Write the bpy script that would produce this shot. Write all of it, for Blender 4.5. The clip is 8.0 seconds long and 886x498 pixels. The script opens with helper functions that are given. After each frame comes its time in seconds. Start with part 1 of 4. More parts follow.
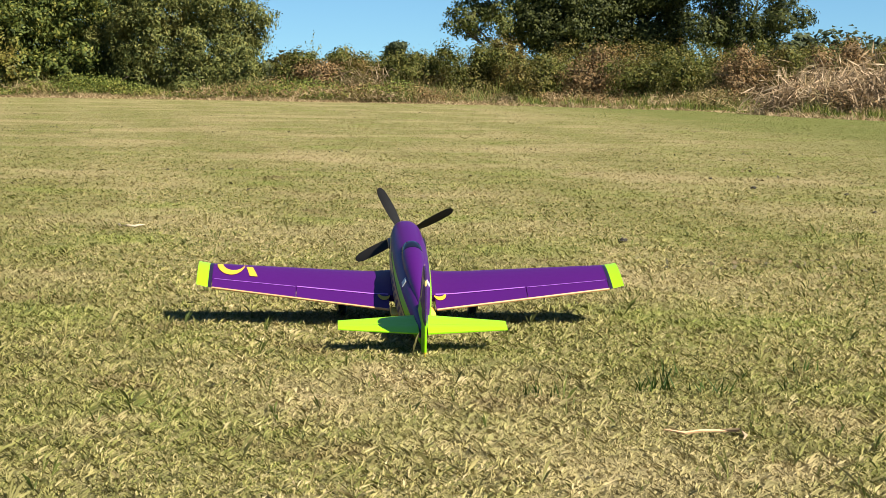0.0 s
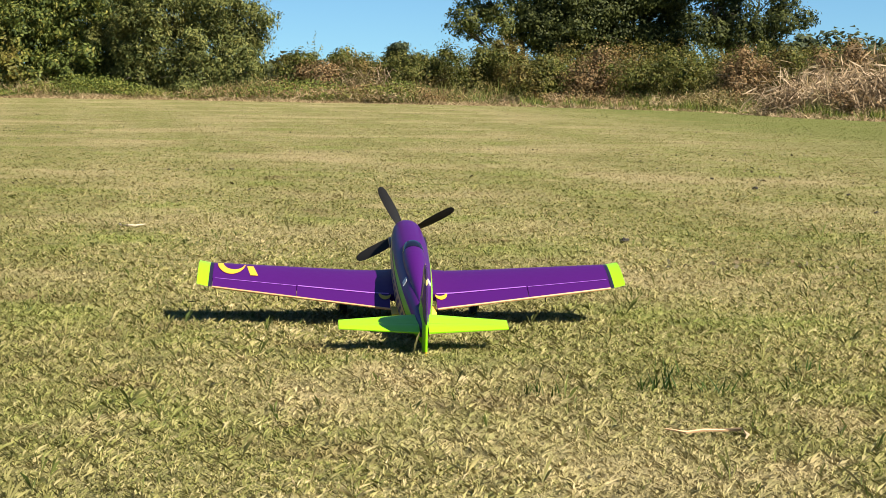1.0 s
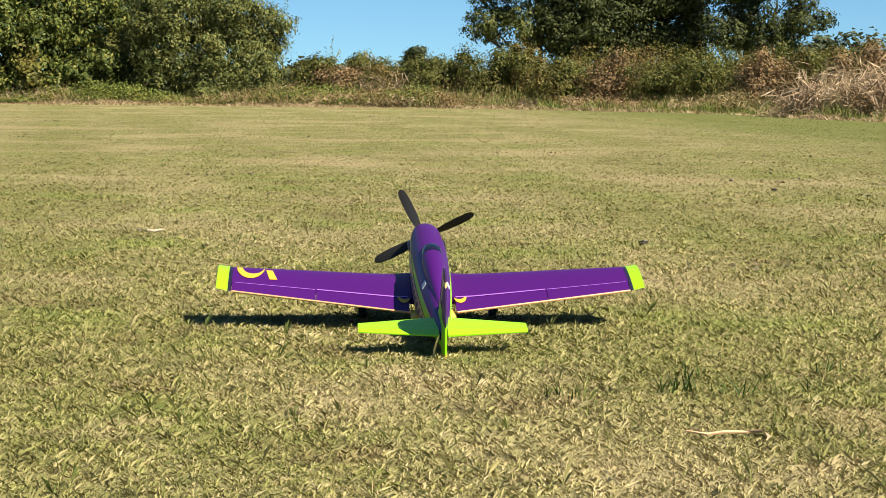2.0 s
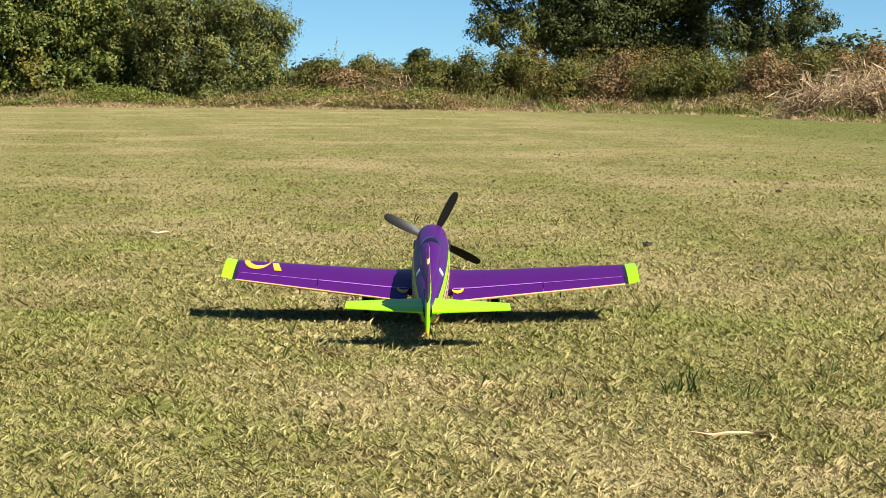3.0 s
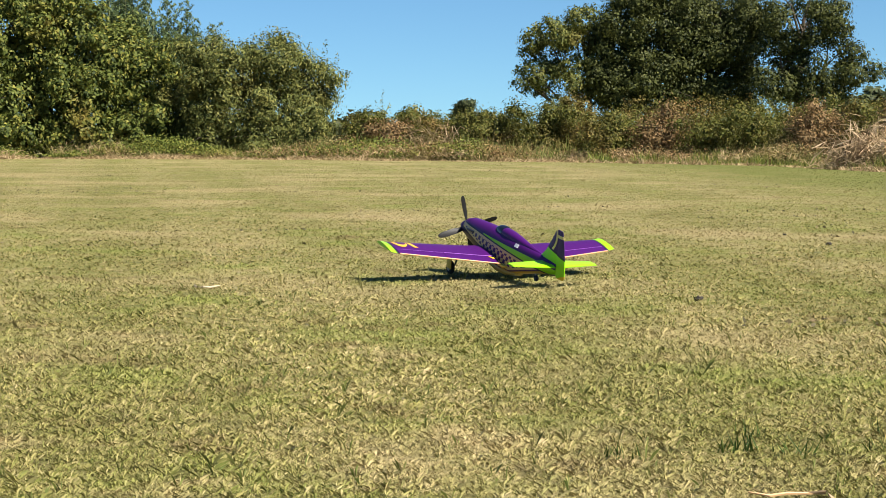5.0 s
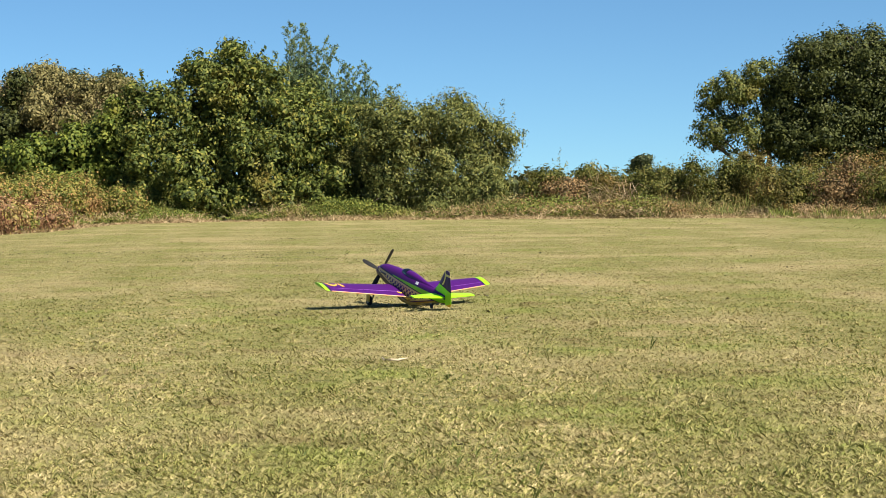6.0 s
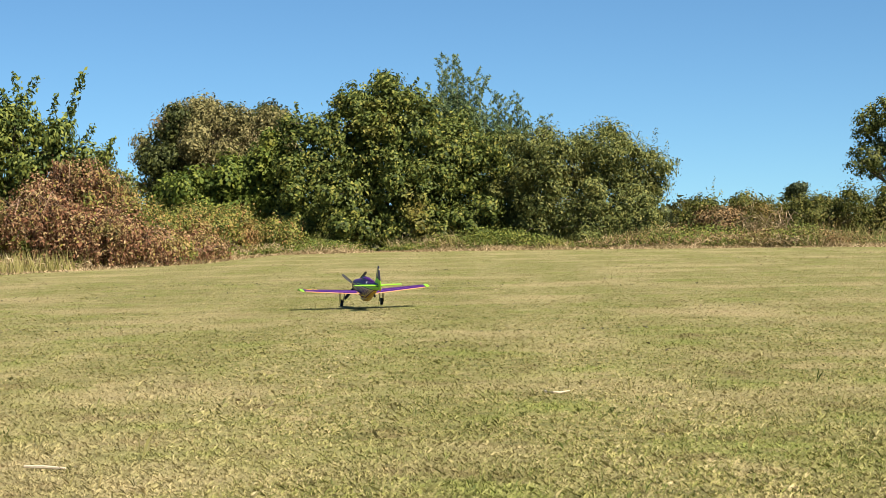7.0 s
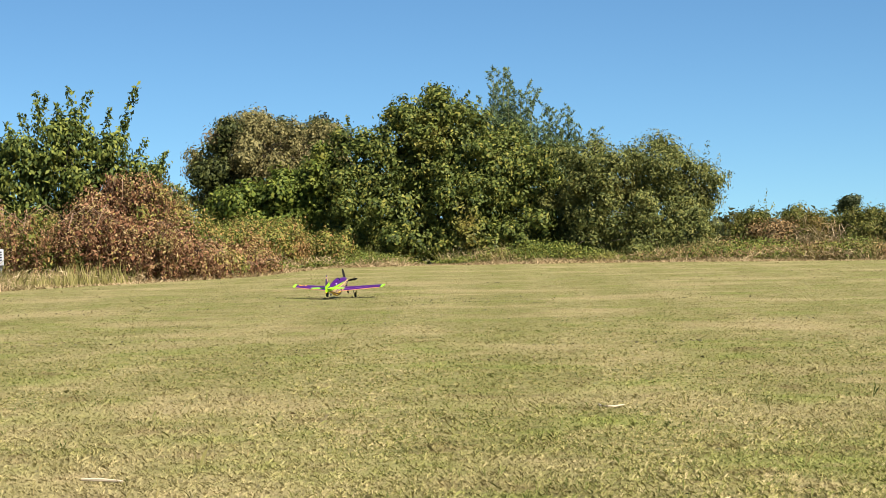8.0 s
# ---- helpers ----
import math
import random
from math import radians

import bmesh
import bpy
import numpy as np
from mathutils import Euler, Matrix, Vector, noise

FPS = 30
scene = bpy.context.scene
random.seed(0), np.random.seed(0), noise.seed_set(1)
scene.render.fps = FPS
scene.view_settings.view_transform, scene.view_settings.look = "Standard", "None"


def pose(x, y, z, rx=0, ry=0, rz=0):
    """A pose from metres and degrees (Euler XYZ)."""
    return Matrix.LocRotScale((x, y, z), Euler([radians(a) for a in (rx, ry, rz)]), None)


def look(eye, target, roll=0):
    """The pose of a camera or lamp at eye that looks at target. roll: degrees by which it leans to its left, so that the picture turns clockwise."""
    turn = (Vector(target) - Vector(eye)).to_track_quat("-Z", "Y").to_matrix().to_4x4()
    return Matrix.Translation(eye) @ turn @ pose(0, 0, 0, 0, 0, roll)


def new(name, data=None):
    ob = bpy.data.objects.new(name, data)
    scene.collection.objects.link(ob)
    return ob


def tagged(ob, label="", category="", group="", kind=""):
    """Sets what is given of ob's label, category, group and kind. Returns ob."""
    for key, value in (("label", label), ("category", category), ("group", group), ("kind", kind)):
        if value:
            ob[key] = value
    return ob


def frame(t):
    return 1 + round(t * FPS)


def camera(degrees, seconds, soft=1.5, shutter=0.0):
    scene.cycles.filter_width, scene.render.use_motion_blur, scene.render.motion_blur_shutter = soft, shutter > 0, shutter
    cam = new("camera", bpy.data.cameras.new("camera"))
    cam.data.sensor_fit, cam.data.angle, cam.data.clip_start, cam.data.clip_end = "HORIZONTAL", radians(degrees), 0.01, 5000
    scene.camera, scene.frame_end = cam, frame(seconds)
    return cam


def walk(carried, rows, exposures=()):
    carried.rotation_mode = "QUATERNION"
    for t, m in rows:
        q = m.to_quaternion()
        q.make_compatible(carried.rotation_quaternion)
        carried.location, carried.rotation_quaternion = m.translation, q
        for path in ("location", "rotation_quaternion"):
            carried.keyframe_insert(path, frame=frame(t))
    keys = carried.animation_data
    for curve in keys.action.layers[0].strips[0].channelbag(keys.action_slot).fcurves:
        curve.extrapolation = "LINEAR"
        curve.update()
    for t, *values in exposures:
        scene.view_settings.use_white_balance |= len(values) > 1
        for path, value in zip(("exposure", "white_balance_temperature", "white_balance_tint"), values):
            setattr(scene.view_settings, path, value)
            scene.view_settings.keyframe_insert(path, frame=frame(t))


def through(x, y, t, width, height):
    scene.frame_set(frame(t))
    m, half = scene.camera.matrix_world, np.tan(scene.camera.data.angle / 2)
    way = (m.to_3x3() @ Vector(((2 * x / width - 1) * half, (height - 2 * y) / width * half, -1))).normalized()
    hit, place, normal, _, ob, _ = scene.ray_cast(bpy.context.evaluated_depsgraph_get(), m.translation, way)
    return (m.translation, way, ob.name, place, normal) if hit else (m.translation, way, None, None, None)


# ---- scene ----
# The lens and the hand-held path: seconds, place, turn to the left, tilt up, lean to the left.
cam = camera(27.53, 8.0, soft=0.75)


def aim(x, y, z, turn, tilt, lean):
    return pose(x, y, z, 90 + tilt, 0, turn) @ pose(0, 0, 0, 0, 0, lean)


PATH = [
    (0.0, 0.0000, 0.0000, 0.8200, 0.000, -5.462, 0.700),
    (0.5, 0.0025, 0.0134, 0.8112, -0.121, -5.453, 0.809),
    (1.0, 0.0019, 0.0168, 0.8126, 0.050, -5.432, 0.727),
    (1.5, 0.0015, 0.0186, 0.8117, 0.407, -5.357, 0.509),
    (3.0, 0.0011, 0.0195, 0.8079, 0.779, -5.249, 0.250),
    (3.5, -0.0002, 0.0227, 0.8080, 0.615, -5.160, 0.307),
    (4.0, 0.0006, 0.0224, 0.8075, 0.355, -5.088, 0.407),
    (4.2, -0.0011, 0.0184, 0.8071, 0.330, -5.013, 0.373),
    (5.3, -0.0358, 0.0059, 0.8696, 3.722, -3.023, -0.143),
    (5.5, -0.0424, 0.0044, 0.9079, 4.883, -2.644, -0.362),
    (6.0, -0.0710, -0.0007, 0.9183, 7.826, -1.867, -0.803),
    (6.5, -0.1086, -0.0064, 0.9281, 10.496, -1.311, -1.010),
    (7.0, -0.1293, -0.0129, 0.9348, 12.595, -0.852, -1.117),
    (7.5, -0.1425, -0.0163, 0.9369, 13.826, -0.575, -1.207),
    (8.0, -0.1485, -0.0159, 0.9380, 14.186, -0.409, -1.164),
]
walk(cam, [(r[0], aim(*r[1:])) for r in PATH], exposures=[(0.0, 1.36), (8.0, 1.36)])

# ---- light: afternoon sun from the right and a little behind, clear sky ----
SUN_TO = Vector((0.82, -0.56, 1.06)).normalized()
world = bpy.data.worlds.new("sky")
scene.world = world
world.use_nodes = True
wt = world.node_tree
sky = wt.nodes.new("ShaderNodeTexSky")
sky.sky_type = "NISHITA"
sky.sun_disc = False
sky.sun_elevation = math.asin(SUN_TO.z)
sky.sun_rotation = math.atan2(SUN_TO.x, SUN_TO.y)
sky.air_density, sky.dust_density, sky.ozone_density = 1.0, 0.0, 1.2
# The clear dry air keeps its blue down to the horizon.
sky_at = wt.nodes.new("ShaderNodeTexCoord")
sky_lift = wt.nodes.new("ShaderNodeVectorMath")
sky_lift.operation = "MULTIPLY_ADD"
sky_lift.inputs[1].default_value = (1.0, 1.0, 1.3)
sky_lift.inputs[2].default_value = (0.0, 0.0, 0.068)
wt.links.new(sky_at.outputs["Generated"], sky_lift.inputs[0])
wt.links.new(sky_lift.outputs[0], sky.inputs["Vector"])
sky_tint = wt.nodes.new("ShaderNodeVectorMath")
sky_tint.operation = "MULTIPLY"
sky_tint.inputs[1].default_value = (0.57, 0.855, 1.035)
wt.links.new(sky.outputs[0], sky_tint.inputs[0])
wt.links.new(sky_tint.outputs[0], wt.nodes["Background"].inputs[0])
wt.nodes["Background"].inputs[1].default_value = 0.05
sun_data = bpy.data.lights.new("sun", "SUN")
sun_data.energy, sun_data.angle, sun_data.color = 5.0, radians(0.53), (1.0, 0.94, 0.84)
sun = new("sun", sun_data)
sun.matrix_world = look(SUN_TO * 50, (0, 0, 0))


# ---- small building helpers ----
class Val:
    """A node socket or number with arithmetic, to write materials as formulas."""

    def __init__(self, nt, s):
        self.nt, self.s = nt, s

    def op(self, kind, b=None, c=None):
        n = self.nt.nodes.new("ShaderNodeMath")
        n.operation = kind
        for i, v in enumerate((self, b, c)):
            if isinstance(v, Val):
                self.nt.links.new(v.s, n.inputs[i])
            elif v is not None:
                n.inputs[i].default_value = v
        return Val(self.nt, n.outputs[0])

    def __add__(self, b):
        return self.op("ADD", b)

    def __sub__(self, b):
        return self.op("SUBTRACT", b)

    def __mul__(self, b):
        return self.op("MULTIPLY", b)

    def gt(self, b):
        return self.op("GREATER_THAN", b)

    def lt(self, b):
        return self.op("LESS_THAN", b)

    def clamp01(self):
        return self.op("MINIMUM", 1.0).op("MAXIMUM", 0.0)


def shader(name, rough=0.6, coat=0.0, metal=0.0, spec=0.5):
    m = bpy.data.materials.new(name)
    m.use_nodes = True
    nt = m.node_tree
    p = nt.nodes["Principled BSDF"]
    p.inputs["Roughness"].default_value = rough
    p.inputs["Coat Weight"].default_value = coat
    p.inputs["Coat Roughness"].default_value = 0.12
    p.inputs["Metallic"].default_value = metal
    p.inputs["Specular IOR Level"].default_value = spec
    return m, nt, p


def rgb(c):
    return (*c, 1.0)


def noise_val(nt, scale, detail=4.0, coord="Object", rough=0.55):
    tc = nt.nodes.new("ShaderNodeTexCoord")
    n = nt.nodes.new("ShaderNodeTexNoise")
    n.inputs["Scale"].default_value, n.inputs["Detail"].default_value, n.inputs["Roughness"].default_value = scale, detail, rough
    nt.links.new(tc.outputs[coord], n.inputs["Vector"])
    return Val(nt, n.outputs["Fac"])


def mix(nt, fac, a, b):
    n = nt.nodes.new("ShaderNodeMix")
    n.data_type = "RGBA"
    for i, v in ((0, fac), (6, a), (7, b)):
        if isinstance(v, Val):
            nt.links.new(v.s, n.inputs[i])
        elif isinstance(v, tuple):
            n.inputs[i].default_value = rgb(v)
        else:
            n.inputs[i].default_value = v
    return Val(nt, n.outputs[2])


def ramp(nt, fac, stops):
    n = nt.nodes.new("ShaderNodeValToRGB")
    while len(n.color_ramp.elements) < len(stops):
        n.color_ramp.elements.new(0.5)
    for e, (pos, c) in zip(n.color_ramp.elements, stops):
        e.position, e.color = pos, rgb(c)
    nt.links.new(fac.s, n.inputs[0])
    return Val(nt, n.outputs[0])


def bump(nt, p, h, strength=0.3, distance=0.01):
    n = nt.nodes.new("ShaderNodeBump")
    n.inputs["Strength"].default_value, n.inputs["Distance"].default_value = strength, distance
    nt.links.new(h.s, n.inputs["Height"])
    nt.links.new(n.outputs[0], p.inputs["Normal"])


def per_island(nt):
    return Val(nt, nt.nodes.new("ShaderNodeNewGeometry").outputs["Random Per Island"])


def leafy(name, stops, patch=(0.10, 0.09, 0.02), patch_scale=0.5, patch_low=0.55, through=0.30, rough=0.6):
    """Leaf material: colours vary leaf by leaf and in patches; light also shines through."""
    m, nt, p = shader(name, rough, spec=0.15)
    col = ramp(nt, per_island(nt), stops)
    big = noise_val(nt, patch_scale, 3.0)
    f = ((big - patch_low) * 6.0).clamp01() * 0.75
    col = mix(nt, f, col, patch)
    nt.links.new(col.s, p.inputs["Base Color"])
    tr = nt.nodes.new("ShaderNodeBsdfTranslucent")
    nt.links.new(col.s, tr.inputs["Color"])
    ms = nt.nodes.new("ShaderNodeMixShader")
    ms.inputs[0].default_value = through
    nt.links.new(p.outputs[0], ms.inputs[1])
    nt.links.new(tr.outputs[0], ms.inputs[2])
    nt.links.new(ms.outputs[0], nt.nodes["Material Output"].inputs[0])
    return m


def plain(name, c, rough=0.5, coat=0.0, metal=0.0, vary=0.12, scale=12.0, bumps=0.0, spec=0.5):
    m, nt, p = shader(name, rough, coat, metal, spec)
    n = noise_val(nt, scale)
    dark = tuple(v * (1 - vary) for v in c)
    light = tuple(min(1.0, v * (1 + vary)) for v in c)
    nt.links.new(mix(nt, n, dark, light).s, p.inputs["Base Color"])
    fine = noise_val(nt, scale * 9)
    nt.links.new((fine * 0.12 + (rough - 0.06)).s, p.inputs["Roughness"])
    if bumps:
        bump(nt, p, fine, bumps, 0.004)
    return m


# ---- materials ----
PURPLE, LIME, CREAM = (0.0457, 0.00311, 0.0864), (0.242, 0.567, 0), (0.553, 0.394, 0.166)
ORANGE, BLACKISH = (0.588, 0.311, 0.083), (0.0125, 0.0083, 0.0207)
M_PURPLE = plain("purple_film", PURPLE, 0.45, 0.04, vary=0.06, scale=5, spec=0.22)
M_LIME = plain("lime_film", LIME, 0.38, 0.15, vary=0.04, scale=6)
M_TRIM = plain("orange_trim", (0.588, 0.29, 0.111), 0.5)
M_YELLOW = plain("yellow_film", (0.567, 0.332, 0.0242), 0.45, spec=0.3)
M_STRIPE = plain("dark_stripe", BLACKISH, 0.4)
M_WHITE = plain("white_decal", (0.553, 0.553, 0.567), 0.5)
M_PROP = plain("black_nylon", (0.0083, 0.00761, 0.00692), 0.5, vary=0.3, scale=20, spec=0.25)
M_GLASS = plain("smoked_canopy", (0.00692, 0.00761, 0.0166), 0.16, 0.0, vary=0.1, spec=0.4)
M_TYRE = plain("rubber", (0.0138, 0.0138, 0.0138), 0.8, vary=0.3, scale=40)
M_RIM = plain("grey_plastic", (0.242, 0.242, 0.249), 0.45)
M_METAL = plain("steel", (0.346, 0.346, 0.346), 0.3, metal=1.0)
M_DOOR = plain("gear_door_paint", (0.553, 0.359, 0.0346), 0.4)
M_WOOD = plain("bark", (0.0692, 0.0519, 0.0346), 0.9, vary=0.5, scale=6, bumps=0.6)
M_STICK = plain("bleached_stick", (0.429, 0.346, 0.228), 0.8, vary=0.25, scale=30, bumps=0.4)
M_DRYCANE = plain("dry_cane_stem", (0.277, 0.194, 0.104), 0.8, vary=0.3, scale=20)
M_CLOD = plain("dark_soil", (0.0242, 0.0187, 0.0125), 0.95, vary=0.5, scale=60, bumps=0.8)
M_POST = plain("grey_post", (0.173, 0.187, 0.207), 0.6)
M_BOARD = plain("white_board", (0.519, 0.519, 0.519), 0.6)

DARK_GREEN = [(0.0, (0.0271, 0.0418, 0.0114)), (0.35, (0.0736, 0.096, 0.0194)), (0.75, (0.136, 0.155, 0.0317)), (1.0, (0.255, 0.23, 0.0484))]
L_MAIN = leafy("broad_leaves", DARK_GREEN, (0.264, 0.18, 0.0396), 0.45, 0.60)
L_SECOND = leafy("dull_leaves", [(0.0, (0.0415, 0.0557, 0.0155)), (0.5, (0.114, 0.127, 0.0329)), (1.0, (0.218, 0.207, 0.0581))], (0.29, 0.223, 0.0436), 0.5, 0.55)
L_BIG = leafy("tree_leaves", [(0.0, (0.019, 0.026, 0.00774)), (0.5, (0.0539, 0.0638, 0.0169)), (1.0, (0.108, 0.114, 0.0317))], (0.0886, 0.0844, 0.0246), 0.35, 0.62)
L_AIRY = leafy("pale_leaves", [(0.0, (0.044, 0.0572, 0.0141)), (0.5, (0.106, 0.119, 0.0264)), (1.0, (0.194, 0.185, 0.0528))], (0.176, 0.141, 0.0308), 0.6, 0.6)
L_ROUND = leafy("olive_leaves", [(0.0, (0.0792, 0.0748, 0.0264)), (0.5, (0.176, 0.154, 0.0572)), (1.0, (0.29, 0.238, 0.0968))], (0.255, 0.167, 0.11), 0.40, 0.54)
L_FRESH = leafy("fresh_leaves", [(0.0, (0.0397, 0.0613, 0.0108)), (0.5, (0.101, 0.134, 0.0216)), (1.0, (0.195, 0.209, 0.0361))], (0.231, 0.202, 0.0289), 0.8, 0.58)
L_MULB = leafy("mulberry_leaves", [(0.0, (0.0308, 0.0484, 0.0123)), (0.5, (0.088, 0.114, 0.0246)), (1.0, (0.22, 0.229, 0.044))], (0.317, 0.238, 0.0264), 0.9, 0.60)
L_BRAMBLE = leafy("bramble_leaves", [(0.0, (0.0484, 0.0264, 0.0141)), (0.35, (0.167, 0.0748, 0.037)), (0.65, (0.317, 0.163, 0.0836)), (0.85, (0.387, 0.273, 0.132)), (1.0, (0.264, 0.22, 0.044))], (0.141, 0.158, 0.0282), 0.8, 0.55)
L_VINE = leafy("vine_leaves", [(0.0, (0.0528, 0.066, 0.0158)), (0.45, (0.141, 0.163, 0.0308)), (0.75, (0.246, 0.211, 0.0484)), (1.0, (0.334, 0.176, 0.0704))], (0.264, 0.136, 0.0616), 0.6, 0.53)
L_HEDGE = leafy("hedge_leaves", [(0.0, (0.0451, 0.0526, 0.0112)), (0.6, (0.0916, 0.1, 0.0179)), (1.0, (0.181, 0.152, 0.0404))], (0.195, 0.106, 0.0366), 0.45, 0.52)
L_RUSTY = leafy("rusty_leaves", [(0.0, (0.0774, 0.0616, 0.0255)), (0.5, (0.186, 0.115, 0.0493)), (1.0, (0.294, 0.186, 0.0845))], (0.109, 0.132, 0.0343), 0.4, 0.5)
L_CANE = leafy("dry_cane", [(0.0, (0.11, 0.075, 0.035)), (0.5, (0.30, 0.205, 0.11)), (1.0, (0.58, 0.44, 0.28))], (0.15, 0.13, 0.045), 0.9, 0.50)
L_BAMBOO = leafy("bamboo_leaves", [(0.0, (0.0528, 0.0836, 0.0334)), (0.6, (0.106, 0.145, 0.0572)), (1.0, (0.176, 0.211, 0.0792))], (0.185, 0.194, 0.044), 0.7, 0.64)
L_WEED = leafy("weeds", [(0.0, (0.0616, 0.0836, 0.0176)), (0.5, (0.141, 0.158, 0.0352)), (1.0, (0.282, 0.246, 0.088))], (0.317, 0.22, 0.0968), 0.5, 0.48)
L_STRAW = leafy("straw", [(0.0, (0.194, 0.132, 0.0616)), (0.6, (0.37, 0.264, 0.141)), (1.0, (0.484, 0.378, 0.22))], (0.264, 0.211, 0.088), 0.6, 0.55)
L_LUSH = leafy("lush_weeds", [(0.0, (0.0486, 0.0704, 0.0134)), (0.5, (0.121, 0.148, 0.0262)), (1.0, (0.219, 0.218, 0.0449))], (0.267, 0.197, 0.0673), 0.5, 0.54)
L_LITTER = leafy("leaf_litter", [(0.0, (0.044, 0.0396, 0.0176)), (0.6, (0.106, 0.088, 0.044)), (1.0, (0.211, 0.15, 0.0792))], (0.0704, 0.066, 0.0264), 0.5, 0.55, 0.05)
L_REED = leafy("reed_grass", [(0.0, (0.14, 0.13, 0.035)), (0.5, (0.27, 0.235, 0.075)), (1.0, (0.42, 0.345, 0.15))], (0.17, 0.18, 0.045), 0.7, 0.55)
L_FAR = leafy("far_leaves", [(0.0, (0.0361, 0.0502, 0.0238)), (1.0, (0.095, 0.106, 0.0475))], (0.106, 0.101, 0.0414), 0.1, 0.5)
L_TUFT = leafy("green_tuft", [(0.0, (0.0176, 0.0352, 0.00704)), (1.0, (0.0616, 0.106, 0.0176))], (0.0528, 0.088, 0.0176), 2.0, 0.6)


def field_tint(nt, col):
    """Mowing stripes, greener ground by the right-hand hedge, and straw-pale patches."""
    sep = nt.nodes.new("ShaderNodeSeparateXYZ")
    nt.links.new(nt.nodes.new("ShaderNodeTexCoord").outputs["Object"], sep.inputs[0])
    x, y = Val(nt, sep.outputs[0]), Val(nt, sep.outputs[1])
    wob = noise_val(nt, 0.25, 3.0)
    u = x * 0.976 + y * 0.216 + wob * 1.2
    stripe = (u * 3.3).op("SINE") * 0.5 + 0.5
    fine = (u * 13.0 + wob * 4.0).op("SINE") * 0.5 + 0.5
    col = mix(nt, (stripe * 0.38 + fine * 0.18).clamp01(), col, (0.138, 0.138, 0.0344))
    patch = noise_val(nt, 0.9, 6.0)
    col = mix(nt, ((patch - 0.50) * 6.0).clamp01() * 0.55, col, (0.165, 0.196, 0.0378))
    clump = noise_val(nt, 5.5, 5.0, rough=0.65)
    col = mix(nt, ((clump - 0.54) * 8.0).clamp01() * 0.72, col, (0.0894, 0.086, 0.0275))
    tread = noise_val(nt, 1.7, 6.0, rough=0.7)
    col = mix(nt, ((tread - 0.56) * 9.0).clamp01() * 0.72, col, (0.13, 0.0894, 0.0378))
    col = mix(nt, ((tread * -1.0 + 0.44) * 9.0).clamp01() * 0.62, col, (0.357, 0.275, 0.138))
    pale = noise_val(nt, 0.38, 5.0)
    col = mix(nt, ((pale - 0.49) * 6.0).clamp01() * 0.60, col, (0.344, 0.268, 0.138))
    lush = ((x - 0.9 - (y * -1.0 + 52.0) * 0.11 + (pale - 0.5) * 9.0) * 0.35).clamp01() * y.gt(14.0)
    return mix(nt, lush * 0.8, col, (0.118, 0.130, 0.030))


def grass_blades():
    m, nt, p = shader("grass_blades", 0.7, spec=0.12)
    # The darkest tufts put the shade of gaps between blades into the colour.
    col = ramp(nt, per_island(nt), [(0.0, (0.06, 0.063, 0.015)), (0.22, (0.145, 0.148, 0.033)), (0.5, (0.275, 0.238, 0.080)), (0.85, (0.335, 0.268, 0.118)), (1.0, (0.46, 0.365, 0.195))])
    col = field_tint(nt, col)
    nt.links.new(col.s, p.inputs["Base Color"])
    tr = nt.nodes.new("ShaderNodeBsdfTranslucent")
    nt.links.new(col.s, tr.inputs["Color"])
    ms = nt.nodes.new("ShaderNodeMixShader")
    ms.inputs[0].default_value = 0.05
    nt.links.new(p.outputs[0], ms.inputs[1])
    nt.links.new(tr.outputs[0], ms.inputs[2])
    nt.links.new(ms.outputs[0], nt.nodes["Material Output"].inputs[0])
    return m


def turf():
    m, nt, p = shader("mown_turf", 0.95, spec=0.1)
    blade = noise_val(nt, 95.0, 3.0)
    speck = noise_val(nt, 22.0, 4.0)
    col = ramp(nt, blade * 0.5 + speck * 0.5, [(0.34, (0.06, 0.054, 0.018)), (0.45, (0.151, 0.138, 0.0481)), (0.55, (0.289, 0.248, 0.107)), (0.68, (0.426, 0.351, 0.186))])
    col = field_tint(nt, col)
    nt.links.new(col.s, p.inputs["Base Color"])
    bump(nt, p, blade * 0.5 + speck * 0.5, 1.0, 0.05)
    return m


M_TURF = turf()
L_GRASS = grass_blades()


